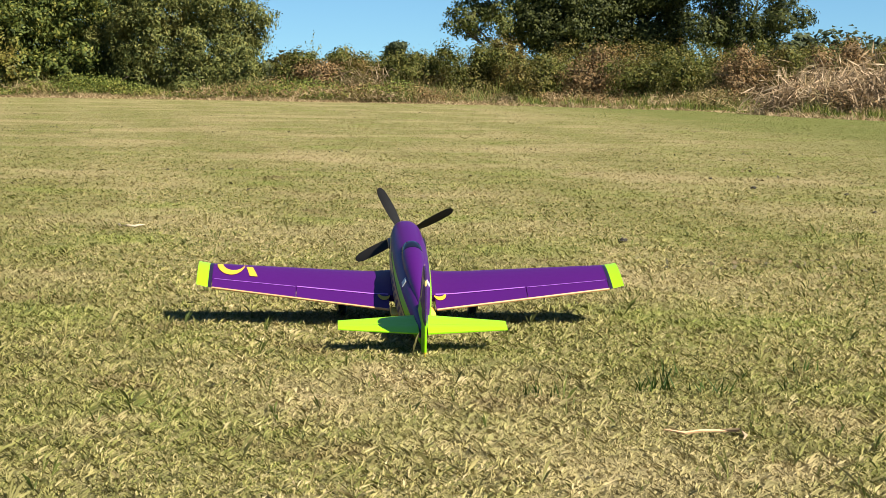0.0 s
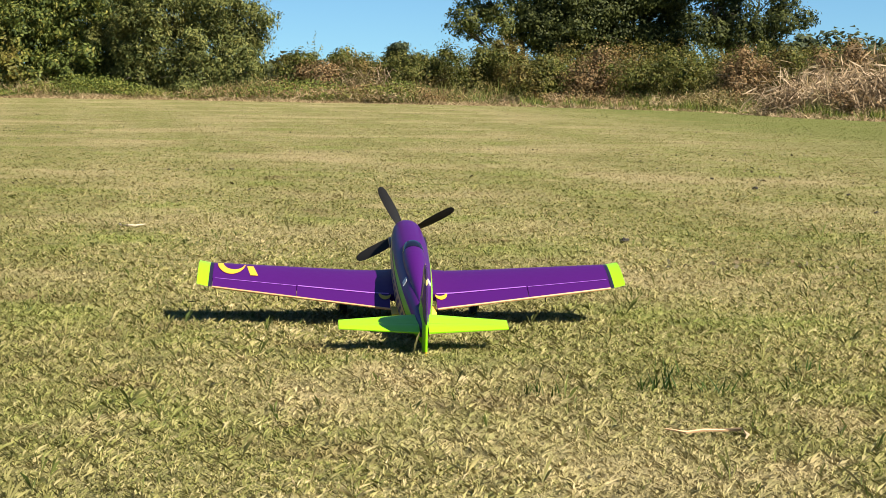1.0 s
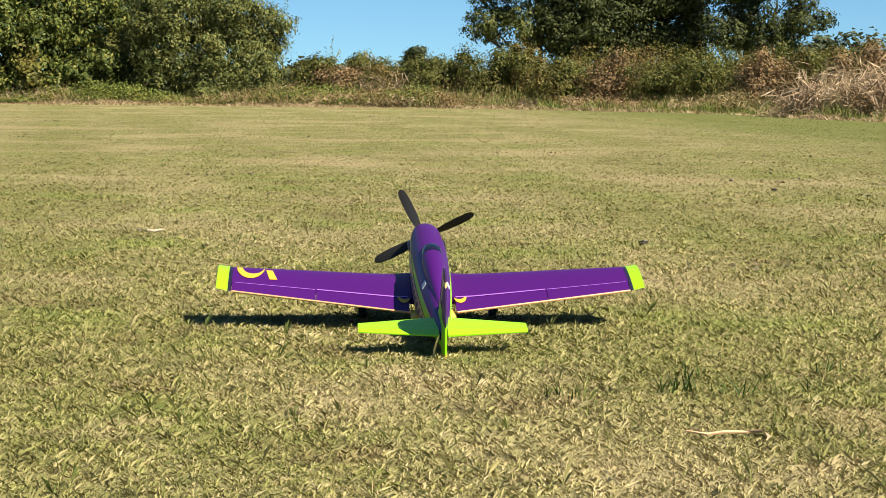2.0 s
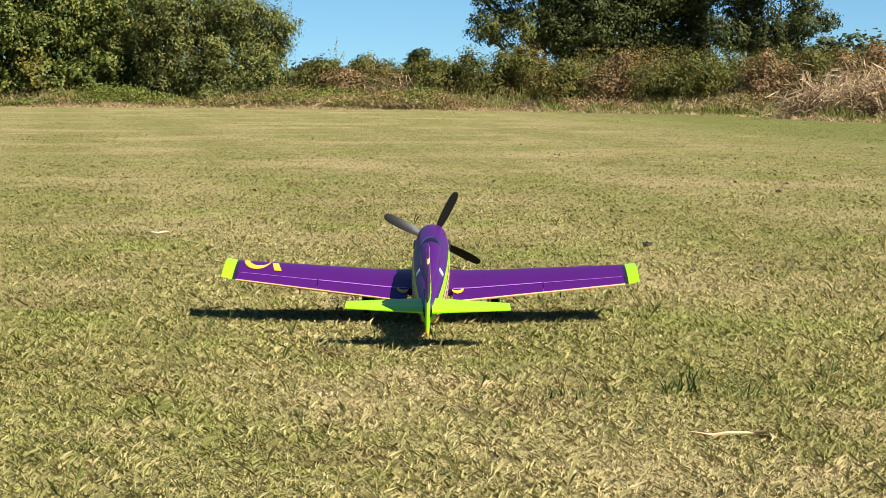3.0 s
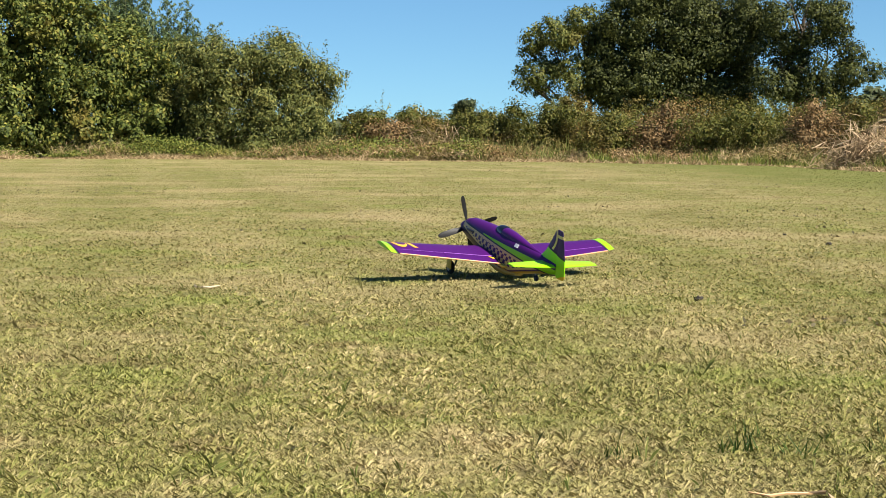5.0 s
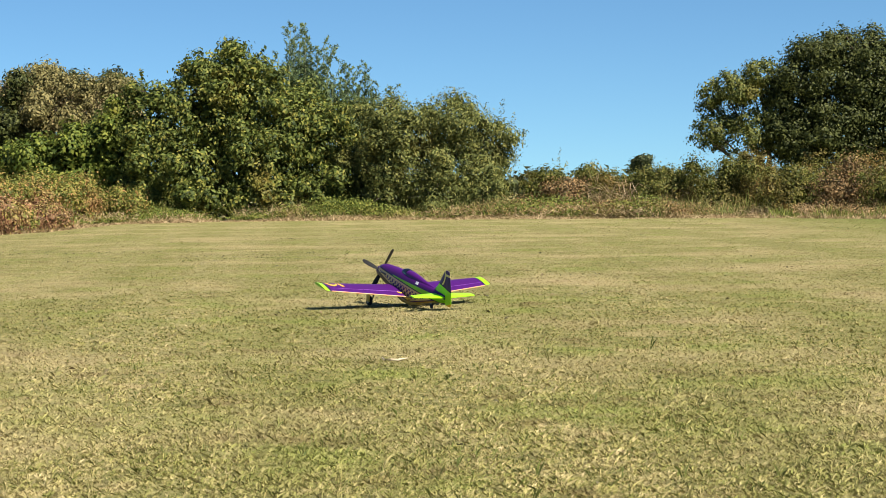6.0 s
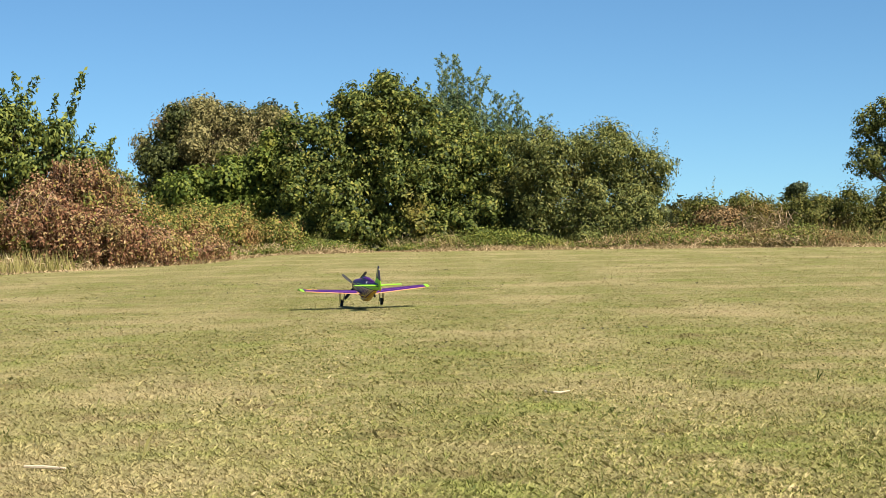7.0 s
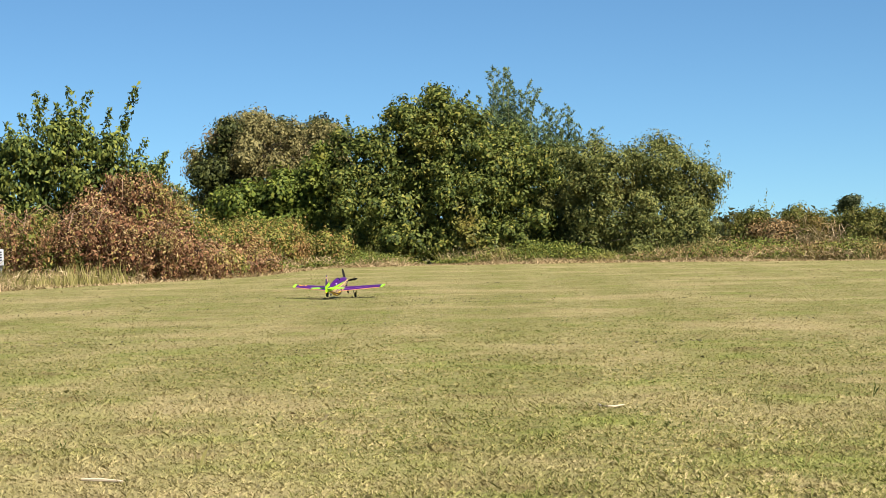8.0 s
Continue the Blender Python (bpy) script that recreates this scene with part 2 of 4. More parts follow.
def fuselage_paint():
    """Purple back, lime flash, cream side with a purple chequer, orange belly."""
    m, nt, p = shader("fuselage_livery", 0.45, 0.05, spec=0.25)
    sep = nt.nodes.new("ShaderNodeSeparateXYZ")
    nt.links.new(nt.nodes.new("ShaderNodeTexCoord").outputs["Object"], sep.inputs[0])
    y, z = Val(nt, sep.outputs[1]), Val(nt, sep.outputs[2])
    back = ((y * -1.0 + 0.12) * 1.6).clamp01()
    mid = y * 0.055 + 0.060
    half = back * 0.019 + 0.002
    top, low = mid + half, mid - half
    lime = z.lt(top) * z.gt(low) * y.lt(0.10)
    under = low - 0.008
    floor_z = ((y * -1.0 + 0.40) * 1.6).clamp01() * -0.13 + 0.045 + ((y * -1.0 - 0.2) * 2.5).clamp01() * 0.10
    cream = z.lt(under) * z.gt(floor_z) * y.lt(0.40)
    line = z.lt(low) * z.gt(under)
    c = 0.027
    cells = ((y + z * 0.4) * (1 / c)).op("FLOOR") + ((z - y * 0.12) * (1 / c)).op("FLOOR")
    odd = cells.op("MODULO", 2.0).op("ABSOLUTE").gt(0.5)
    chequer = odd * cream * z.lt(under - 0.014) * z.gt(floor_z + 0.012) * y.gt(-0.42)
    belly = z.lt(floor_z - 0.008) * y.lt(-0.13)
    col = mix(nt, belly, PURPLE, (0.588, 0.346, 0.0346))
    col = mix(nt, z.lt(floor_z) * y.gt(0.16), col, (0.0152, 0.00415, 0.0311))
    col = mix(nt, cream, col, CREAM)
    col = mix(nt, chequer, col, (0.0346, 0.0083, 0.0899))
    col = mix(nt, line * y.lt(0.36), col, BLACKISH)
    col = mix(nt, lime, col, LIME)
    nt.links.new(col.s, p.inputs["Base Color"])
    return m


def fin_paint():
    """Lime foot, dark purple top with a yellow curl."""
    m, nt, p = shader("fin_livery", 0.45, 0.05, spec=0.25)
    sep = nt.nodes.new("ShaderNodeSeparateXYZ")
    nt.links.new(nt.nodes.new("ShaderNodeTexCoord").outputs["Object"], sep.inputs[0])
    y, z = Val(nt, sep.outputs[1]), Val(nt, sep.outputs[2])
    dy, dz = y + 0.60, z - 0.225
    r = (dy * dy + dz * dz).op("SQRT")
    curl = r.gt(0.092) * r.lt(0.108)
    bar = z.gt(0.222) * z.lt(0.238) * y.lt(-0.70)
    foot = (z - y * 0.2).lt(0.27)
    rim = (z - y * 0.2).lt(0.282)
    col = mix(nt, curl.op("MAXIMUM", bar), (0.0311, 0.00692, 0.0692), (0.588, 0.429, 0.152))
    col = mix(nt, rim, col, BLACKISH)
    col = mix(nt, foot, col, LIME)
    col = mix(nt, (z + y * 0.35).lt(-0.257), col, (0.588, 0.38, 0.0207))
    nt.links.new(col.s, p.inputs["Base Color"])
    return m


M_FUSE, M_FIN = fuselage_paint(), fin_paint()


# ---- mesh helpers ----
def array_mesh(name, verts, faces, material):
    verts, faces = np.asarray(verts, np.float32), np.asarray(faces, np.int32)
    me = bpy.data.meshes.new(name)
    k = faces.shape[1]
    me.vertices.add(len(verts))
    me.vertices.foreach_set("co", verts.ravel())
    me.loops.add(faces.size)
    me.loops.foreach_set("vertex_index", faces.ravel())
    me.polygons.add(len(faces))
    me.polygons.foreach_set("loop_start", np.arange(0, faces.size, k, dtype=np.int32))
    me.update(calc_edges=True)
    me.materials.append(material)
    return me


def part(name, bm, material, parent=None, label="", sharp=38):
    bmesh.ops.recalc_face_normals(bm, faces=bm.faces)
    for f in bm.faces:
        f.smooth = True
    for e in bm.edges:
        e.smooth = len(e.link_faces) == 2 and e.calc_face_angle(0) < radians(sharp)
    me = bpy.data.meshes.new(name)
    bm.to_mesh(me)
    bm.free()
    me.materials.append(material)
    ob = new(name, me)
    ob.parent = parent
    if label:
        tagged(ob, label)
    return ob


def loft(rings, closed=True, caps=True):
    bm = bmesh.new()
    rows = [[bm.verts.new(p) for p in ring] for ring in rings]
    for a, b in zip(rows, rows[1:]):
        n = len(a)
        for i in range(n if closed else n - 1):
            j = (i + 1) % n
            bm.faces.new((a[i], a[j], b[j], b[i]))
    if caps:
        bm.faces.new(rows[0])
        bm.faces.new(rows[-1])
    return bm


def tube_rings(points, radii, sides=8):
    points = [Vector(p) for p in points]
    rings = []
    for i, p in enumerate(points):
        d = (points[min(i + 1, len(points) - 1)] - points[max(i - 1, 0)]).normalized()
        a = d.orthogonal().normalized()
        b = d.cross(a)
        rings.append([p + radii[i] * (math.cos(t) * a + math.sin(t) * b) for t in (2 * math.pi * k / sides for k in range(sides))])
    return rings


def add_tube(bm, points, radii, sides=6):
    """Tube added to a bmesh, with a turning frame that stays steady along the path."""
    rings = tube_rings(points, radii, sides)
    rows = [[bm.verts.new(p) for p in ring] for ring in rings]
    for a, b in zip(rows, rows[1:]):
        for i in range(sides):
            bm.faces.new((a[i], a[(i + 1) % sides], b[(i + 1) % sides], b[i]))
    bm.faces.new(rows[0])
    bm.faces.new(rows[-1])


def leaf_arrays(c, n, length, width, rng, fold=0.25, droop=0.5):
    """Folded leaf quads at c, facing n."""
    n = n / (np.linalg.norm(n, axis=1, keepdims=True) + 1e-9)
    r = rng.normal(size=c.shape)
    r[:, 2] -= droop
    a = r - (r * n).sum(1, keepdims=True) * n
    a /= np.linalg.norm(a, axis=1, keepdims=True) + 1e-9
    b = np.cross(n, a)
    s = rng.uniform(0.6, 1.3, (len(c), 1))
    L, W = a * length * s / 2, b * width * s / 2
    up = n * width * s * fold
    v = np.stack([c - L, c + W + up, c + L, c - W + up], 1).reshape(-1, 3)
    return v, np.arange(len(v)).reshape(-1, 4)


def leaf_cloud(lobes, clumps, per, length, width, spread, seed, ground=0.05, ragged=0.14, inner=0.25, droop=0.5):
    """Clumps of leaves over a crown made of overlapping lobes (x, y, z, rx, ry, rz)."""
    rng = np.random.default_rng(seed)
    lb = np.array(lobes, float)
    w = lb[:, 3] * lb[:, 5]
    pick = rng.choice(len(lb), clumps * 2, p=w / w.sum())
    d = rng.normal(size=(len(pick), 3))
    d /= np.linalg.norm(d, axis=1, keepdims=True)
    rad = rng.uniform(0.80, 1.04, (len(pick), 1))
    deep = rng.random((len(pick), 1)) < inner
    rad = np.where(deep, rng.uniform(0.35, 0.75, rad.shape), rad)
    rad += rng.normal(size=rad.shape) * ragged * 0.5
    c = lb[pick, :3] + d * lb[pick, 3:] * rad
    q = np.full(len(c), 9.0)
    for k in range(len(lb)):
        r = np.linalg.norm((c - lb[k, :3]) / lb[k, 3:], axis=1)
        q = np.where(pick == k, q, np.minimum(q, r))
    keep = ((q > 0.78) | deep[:, 0]) & (c[:, 2] > ground)
    c, d = c[keep][:clumps], d[keep][:clumps]
    off = rng.normal(size=(len(c), per, 3)) * spread
    off[:, :, 2] *= 0.75
    pos = (c[:, None] + off).reshape(-1, 3)
    nrm = (d[:, None] * 0.95 + off / spread * 0.45 + rng.normal(size=off.shape) * 0.42 + np.array([0, 0, 0.25])).reshape(-1, 3)
    ok = pos[:, 2] > 0.02
    coat = leaf_arrays(pos[ok], nrm[ok], length, width, rng, droop=droop)
    if inner < 0.1:
        return coat
    # Leaves deep in the crown, which close it against the sky behind.
    pick = rng.choice(len(lb), clumps, p=w / w.sum())
    d = rng.normal(size=(clumps, 3))
    d /= np.linalg.norm(d, axis=1, keepdims=True)
    c = lb[pick, :3] + d * lb[pick, 3:] * rng.uniform(0.2, 0.62, (clumps, 1))
    c = c[c[:, 2] > length]
    return joined(coat, leaf_arrays(c, rng.normal(size=c.shape) + [0, -0.8, 0], length * 2.1, width * 2.6, rng))


def joined(*sets):
    vs, fs, k = [], [], 0
    for v, f in sets:
        vs.append(v)
        fs.append(f + k)
        k += len(v)
    return np.concatenate(vs), np.concatenate(fs)


def shoots(starts, ends, step, length, width, seed, per=2, jitter=0.05, droop=0.5):
    """Leaves strung along straight or slightly bent shoots."""
    rng = np.random.default_rng(seed)
    pts, nr = [], []
    for a, b in zip(starts, ends):
        a, b = np.array(a, float), np.array(b, float)
        n = max(2, int(np.linalg.norm(b - a) / step))
        bend = rng.normal(size=3) * 0.08 * np.linalg.norm(b - a)
        for i in range(n):
            s = (i + rng.random()) / n
            for _ in range(per):
                pts.append(a + (b - a) * s + bend * s * (1 - s) * 4 + rng.normal(size=3) * jitter * (1.2 - 0.7 * s))
                nr.append(rng.normal(size=3) + [0, -0.3, 0.6])
    return leaf_arrays(np.array(pts), np.array(nr), length, width, rng, droop=droop)


def blade_arrays(x, y, h, w, lean, rng, z=0.0):
    """One leaning triangle a blade."""
    n = len(x)
    a = rng.uniform(0, 2 * np.pi, n)
    b = rng.uniform(0, 2 * np.pi, n)
    lx, ly = np.cos(b) * lean * h, np.sin(b) * lean * h
    base = np.stack([x, y, ground_z(y) + z], 1)
    side = np.stack([np.cos(a) * w / 2, np.sin(a) * w / 2, np.zeros(n)], 1)
    tip = base + np.stack([lx, ly, h], 1)
    v = np.stack([base - side, base + side, tip], 1).reshape(-1, 3)
    return v, np.arange(3 * n).reshape(-1, 3)


# ---- ground ----
def ground_z(y):
    """The field lies two centimetres lower on its near side, with a soft rise between."""
    s = np.clip((np.asarray(y, float) - 9.9) / 2.1, 0.0, 1.0)
    return -0.018 * (1.0 - s * s * (3 - 2 * s))


def ground_sheet():
    bm = bmesh.new()
    xs = [-2500, -800, -250, -80, -30, -12, -4, 4, 12, 30, 80, 250, 800, 2500]
    ys = [-2500, -800, -200, -50, -10, 0, 5, 9.9, *(9.9 + 0.15 * k for k in range(1, 15)), 15, 20, 30, 45, 70, 120, 250, 800, 2500]
    rows = [[bm.verts.new((x, y, float(ground_z(y)))) for x in xs] for y in ys]
    for a, b in zip(rows, rows[1:]):
        for i in range(len(xs) - 1):
            bm.faces.new((a[i], a[i + 1], b[i + 1], b[i]))
    return tagged(part("ground", bm, M_TURF), "mown dry grass field, straw yellow and pale green", "ground", kind="structure")


ground_sheet()

# Outer edge of the mown field, from the left round to the right.
EDGE = [(-16.0, -20.0), (-17.0, 10.0), (-17.9, 33.0), (-16.9, 38.5), (-16.2, 43.3), (-17.2, 50.0), (-17.6, 54.0), (-14.9, 56.3), (-8.6, 56.0), (-1.6, 53.2), (1.8, 52.0), (6.8, 46.9), (7.8, 41.0), (9.2, 37.5), (11.5, 28.0), (14.0, 5.0), (15.0, -20.0)]


def edge_points(n, lo, hi, rng, first=0, last=None):
    """Random points outside the mown edge, lo to hi metres out."""
    e = np.array(EDGE[first:last])
    seg = np.diff(e, axis=0)
    ln = np.linalg.norm(seg, axis=1)
    k = rng.choice(len(seg), n, p=ln / ln.sum())
    s = rng.random(n)[:, None]
    out = np.stack([-seg[k, 1], seg[k, 0]], 1) / ln[k][:, None]
    p = e[k] + seg[k] * s + out * rng.uniform(lo, hi, n)[:, None]
    return p[:, 0], p[:, 1]


def inside_field(x, y):
    e = np.array(EDGE)
    inside = np.zeros(len(x), bool)
    j = len(e) - 1
    for i in range(len(e)):
        cross = (e[i, 1] > y) != (e[j, 1] > y)
        with np.errstate(divide="ignore", invalid="ignore"):
            xx = (e[j, 0] - e[i, 0]) * (y - e[i, 1]) / (e[j, 1] - e[i, 1]) + e[i, 0]
        inside ^= cross & (x < xx)
        j = i
    return inside


def tuft_arrays(x, y, h, w, spread, rng, blades=5):
    """Mown tufts: pointed, bent blades fanning out from one root each."""
    n = len(x)
    root = np.stack([x, y, ground_z(y)], 1)
    b = rng.uniform(0, 2 * np.pi, (n, blades))
    a = b + rng.uniform(0.6, 2.5, (n, blades))
    lean = rng.uniform(*spread, (n, blades)) * h[:, None]
    hh = h[:, None] * rng.uniform(0.55, 1.15, (n, blades))
    way = np.stack([np.cos(b) * lean, np.sin(b) * lean, hh], 2)
    ww = w[:, None] * rng.uniform(0.6, 1.3, (n, blades))
    side = np.stack([np.cos(a) * ww, np.sin(a) * ww, 0.22 * hh], 2)
    v = np.concatenate([root[:, None], root[:, None] + way * 0.5 + side, root[:, None] + way], 1)
    first = np.arange(n)[:, None] * (2 * blades + 1)
    k = np.arange(blades)[None]
    f = np.stack([first + 0 * k, first + 1 + k, first + 1 + blades + k], 2)
    return v.reshape(-1, 3), f.reshape(-1, 3)


def lawn(name, label, r0, r1, a0, a1, dense, reach, h, w, seed, spread=(0.3, 1.7), material=None, blades=5):
    """Grass tufts over a sector of the field, thinning out and coarsening with distance."""
    rng = np.random.default_rng(seed)
    grid = np.linspace(r0, r1, 600)
    dens = dense * np.minimum(1.0, (reach / grid) ** 2.4) * grid
    cdf = np.concatenate([[0.0], np.cumsum((dens[1:] + dens[:-1]) / 2 * np.diff(grid))])
    n = int(cdf[-1] * radians(a1 - a0))
    r = np.interp(rng.random(n) * cdf[-1], cdf, grid)
    a = np.radians(rng.uniform(a0, a1, n))
    x, y = -r * np.sin(a), r * np.cos(a)
    ok = inside_field(x, y)
    x, y, r = x[ok], y[ok], r[ok]
    n = len(x)
    # The mower leaves the sward uneven, in patches a few hand's widths across.
    uneven = 1.0 + 0.22 * np.sin(x * 31 + 2 * np.sin(y * 9)) * np.sin(y * 17 + 2 * np.sin(x * 11)) + 0.15 * np.sin(x * 7.3 + y * 2.1) * np.sin(y * 3.7)
    far = np.maximum(1.0, r / reach)
    lie = 1.0 - 0.25 * np.clip((r - 8.0) / 14.0, 0.0, 1.0)
    hh = h * uneven * np.exp(rng.normal(size=n) * 0.33) * lie
    v, f = tuft_arrays(x, y, hh, w * far ** 0.85, spread, rng, blades)
    return tagged(new(name, array_mesh(name, v, f, material or L_GRASS)), label, "grass", kind="stuff")


LAWN = "short mown grass tufts, mixed straw and green"
lawn("lawn_grass", LAWN, 3.2, 58.0, -14.8, 29.5, 9000, 4.8, 0.0102, 0.0028, 1, (0.3, 1.9), None, 3)
lawn("lawn_grass", LAWN, 0.6, 14.0, 0, 360, 60, 7.0, 0.014, 0.006, 7)
lawn("coarse_grass", "scattered taller grass blades in the lawn", 3.2, 11.0, -15, 30, 85, 6.0, 0.030, 0.0026, 5, (0.1, 0.7), L_WEED, 3)


def rough(name, label, n, lo, hi, h, w, material, seed, first=1, last=-1, lean=(0.1, 0.7)):
    rng = np.random.default_rng(seed)
    x, y = edge_points(n, lo, hi, rng, first, last)
    drift = np.clip(0.75 + 0.35 * np.sin(x * 1.1 + 0.5 * y + seed) + 0.3 * np.sin(x * 2.7 - y * 1.9) + 0.25 * np.sin(y * 0.8), 0.2, 1.6)
    v, f = blade_arrays(x, y, rng.uniform(0.4, 1.2, n) * h * drift, rng.uniform(0.6, 1.4, n) * w, rng.uniform(*lean, n), rng)
    return tagged(new(name, array_mesh(name, v, f, material)), label, "tall grass", kind="stuff")


rough("straw_verge", "cut dry straw lying along the field's edge", 40000, -0.25, 1.9, 0.12, 0.035, L_STRAW, 11, lean=(0.6, 2.6))
rough("weed_verge", "uncut green and yellowing weeds behind the mown field", 46000, 0.9, 4.5, 0.48, 0.03, L_WEED, 12, lean=(0.2, 1.3))
rough("rank_meadow", "rank half-dry grass under the hedges", 40000, 4.0, 16.0, 0.8, 0.06, L_WEED, 13)
rough("reed_grass", "tall pale reed grass before the brambles", 14000, 0.3, 3.0, 0.55, 0.028, L_REED, 14, 1, 4, (0.05, 0.5))


rough("green_fringe", "green grass left standing along the hedge foot", 16000, 0.1, 1.8, 0.36, 0.03, L_LUSH, 18, 10, -1, (0.1, 0.8))


def herbs(name, label, n, lo, hi, h, leaf, material, seed, first=1, last=-1, slim=0.5):
    """Broad-leaved weeds in drifts along the edge."""
    rng = np.random.default_rng(seed)
    x, y = edge_points(n // 14, lo, hi, rng, first, last)
    top = h * rng.uniform(0.4, 1.2, len(x)) * (0.6 + 0.5 * np.sin(x * 0.9 + seed) * np.cos(y * 0.7))
    off = rng.normal(size=(len(x), 14, 3)) * [0.22, 0.22, 0]
    c = np.stack([x, y, 0 * x], 1)[:, None] + off
    c[:, :, 2] = np.maximum(0.05, top)[:, None] * np.sqrt(rng.random((len(x), 14))) + 0.02
    c = c.reshape(-1, 3)
    v, f = leaf_arrays(c, rng.normal(size=c.shape) * 0.6 + [0.1, -0.3, 0.8], leaf, leaf * slim, rng)
    return tagged(new(name, array_mesh(name, v, f, material)), label, "weeds", kind="stuff")


herbs("green_weeds", "fresh green broad-leaved weeds along the hedge foot", 52000, 1.0, 4.5, 0.62, 0.095, L_LUSH, 15, 5, 10)
herbs("brown_weeds", "withered brown weeds along the hedge foot", 46000, 0.9, 4.0, 0.62, 0.085, L_RUSTY, 16, 8, 15)
herbs("straw_weeds", "pale dead weed stalks and seed heads along the hedge foot", 30000, 0.6, 3.2, 0.42, 0.20, L_STRAW, 17, 2, -1, 0.10)


# ---- trees and bushes ----
def lobes5(rows, depth=1.0):
    """(x, y, z, half width, half height) to full lobes; depth follows the width."""
    return [(x, y, z, rx, rx * depth, rz) for x, y, z, rx, rz in rows]


def budded(lobes, n, seed, lo=0.22, hi=0.48):
    """Crown lobes with smaller boughs swelling out of them, for a broken outline."""
    rng = random.Random(seed)
    out = [(x, y, z, a * 0.80, b * 0.80, c * 0.80) for x, y, z, a, b, c in lobes]
    area = [l[3] * l[5] for l in lobes]
    for _ in range(n):
        x, y, z, a, b, c = rng.choices(lobes, area)[0]
        d = Vector((rng.gauss(0, 1), rng.gauss(0, 1), rng.gauss(0, 1))).normalized()
        k, r = rng.uniform(0.74, 0.98), rng.uniform(lo, hi) * 1.08
        q = (x + d.x * a * k, y + d.y * b * k, z + d.z * c * k)
        if q[2] > 0.25:
            out.append((*q, r, r, r * rng.uniform(0.7, 1.1)))
    return out


def limbs(base, lobes, radius, seed, name="trunk"):
    rng = random.Random(seed)
    bm = bmesh.new()
    bx, by = base
    top = max(lobes, key=lambda l: l[2])
    for k, l in enumerate(lobes):
        p0 = Vector((bx + rng.uniform(-0.2, 0.2), by + rng.uniform(-0.2, 0.2), -0.1))
        p3 = Vector(l[:3])
        mid = Vector((bx + (p3.x - bx) * 0.25, by + (p3.y - by) * 0.25, p3.z * 0.45))
        p2 = p0.lerp(mid, 0.5) + Vector((rng.uniform(-0.1, 0.1), rng.uniform(-0.1, 0.1), 0))
        r = radius * (1.0 if l is top else 0.6)
        end = p3 + Vector((rng.uniform(-0.3, 0.3), rng.uniform(-0.3, 0.3), l[5] * 0.7))
        add_tube(bm, [p0, p2, mid, p3, end], [r, r * 0.85, r * 0.65, r * 0.35, r * 0.08])
        for _ in range(5):
            q = p3 + Vector((rng.uniform(-1, 1) * l[3], rng.uniform(-1, 1) * l[4], rng.uniform(-0.4, 0.9) * l[5]))
            add_tube(bm, [mid.lerp(p3, rng.uniform(0.3, 1.0)), p3.lerp(q, 0.5) + Vector((0, 0, 0.1)), q], [r * 0.3, r * 0.18, r * 0.04], 5)
    return bm


def plant(name, label, category, base, lobes, radius, leaves, material, seed, trunk="trunk", crown="crown"):
    e = new(name)
    tagged(e, label, category)
    part(trunk, limbs(base, lobes, radius, seed), M_WOOD, e)
    c = new(crown, array_mesh(crown, *leaves, material))
    c.parent = e
    return e


MAIN = lobes5([(-18.0, 59.44, 2.9, 1.55, 1.84), (-16.49, 59.82, 3.45, 1.55, 2.13), (-14.99, 60.2, 3.61, 1.74, 2.13), (-13.68, 60.53, 3.0, 1.74, 1.94), (-17.08, 59.2, 1.8, 2.0, 1.4), (-14.64, 59.6, 1.7, 2.0, 1.5), (-12.75, 60.76, 2.59, 1.36, 1.94), (-15.53, 60.08, 4.88, 1.16, 0.97), (-18.2, 58.9, 0.9, 1.1, 0.9), (-16.2, 58.7, 0.8, 1.3, 0.9), (-14.0, 59.0, 0.8, 1.3, 0.9), (-12.3, 59.6, 0.9, 1.1, 1.0), (-16.84, 59.74, 4.81, 0.58, 0.48), (-17.98, 59.45, 4.15, 0.78, 0.68)])
SECOND = lobes5([(-9.44, 59.53, 2.29, 1.5, 1.69), (-8.16, 59.86, 2.83, 1.41, 1.31), (-8.36, 59.4, 1.33, 2.06, 1.22), (-6.9, 60.17, 1.86, 1.12, 1.31), (-10.15, 59.36, 3.24, 0.84, 0.94), (-6.53, 60.27, 2.42, 0.66, 0.84), (-9.9, 58.7, 0.7, 1.0, 0.8), (-11.3, 60.2, 1.3, 1.1, 1.3), (-8.3, 58.6, 0.6, 1.0, 0.7), (-6.8, 58.9, 0.7, 1.0, 0.8)])
ROUND = lobes5([(-24.58, 68.1, 3.6, 2.92, 2.2), (-26.11, 67.71, 3.3, 1.35, 1.9), (-22.61, 68.6, 4.0, 1.24, 1.6), (-25.0, 68.0, 5.1, 1.57, 0.85)])
DARKEDGE = lobes5([(-25.8, 65.6, 3.0, 0.75, 1.6), (-25.3, 66.4, 4.8, 0.75, 0.75), (-25.4, 65.9, 1.5, 1.0, 1.1), (-23.2, 71.6, 5.1, 1.25, 0.85), (-24.8, 71.0, 4.6, 1.3, 1.0)])
FRESH = lobes5([(-22.32, 59.37, 1.7, 1.08, 1.2), (-20.78, 59.76, 2.0, 1.18, 1.5), (-19.63, 60.06, 2.5, 1.18, 1.7)])
BAMB = lobes5([(-13.94, 64.6, 3.9, 1.44, 1.75), (-12.35, 65.0, 3.3, 1.24, 1.6)])
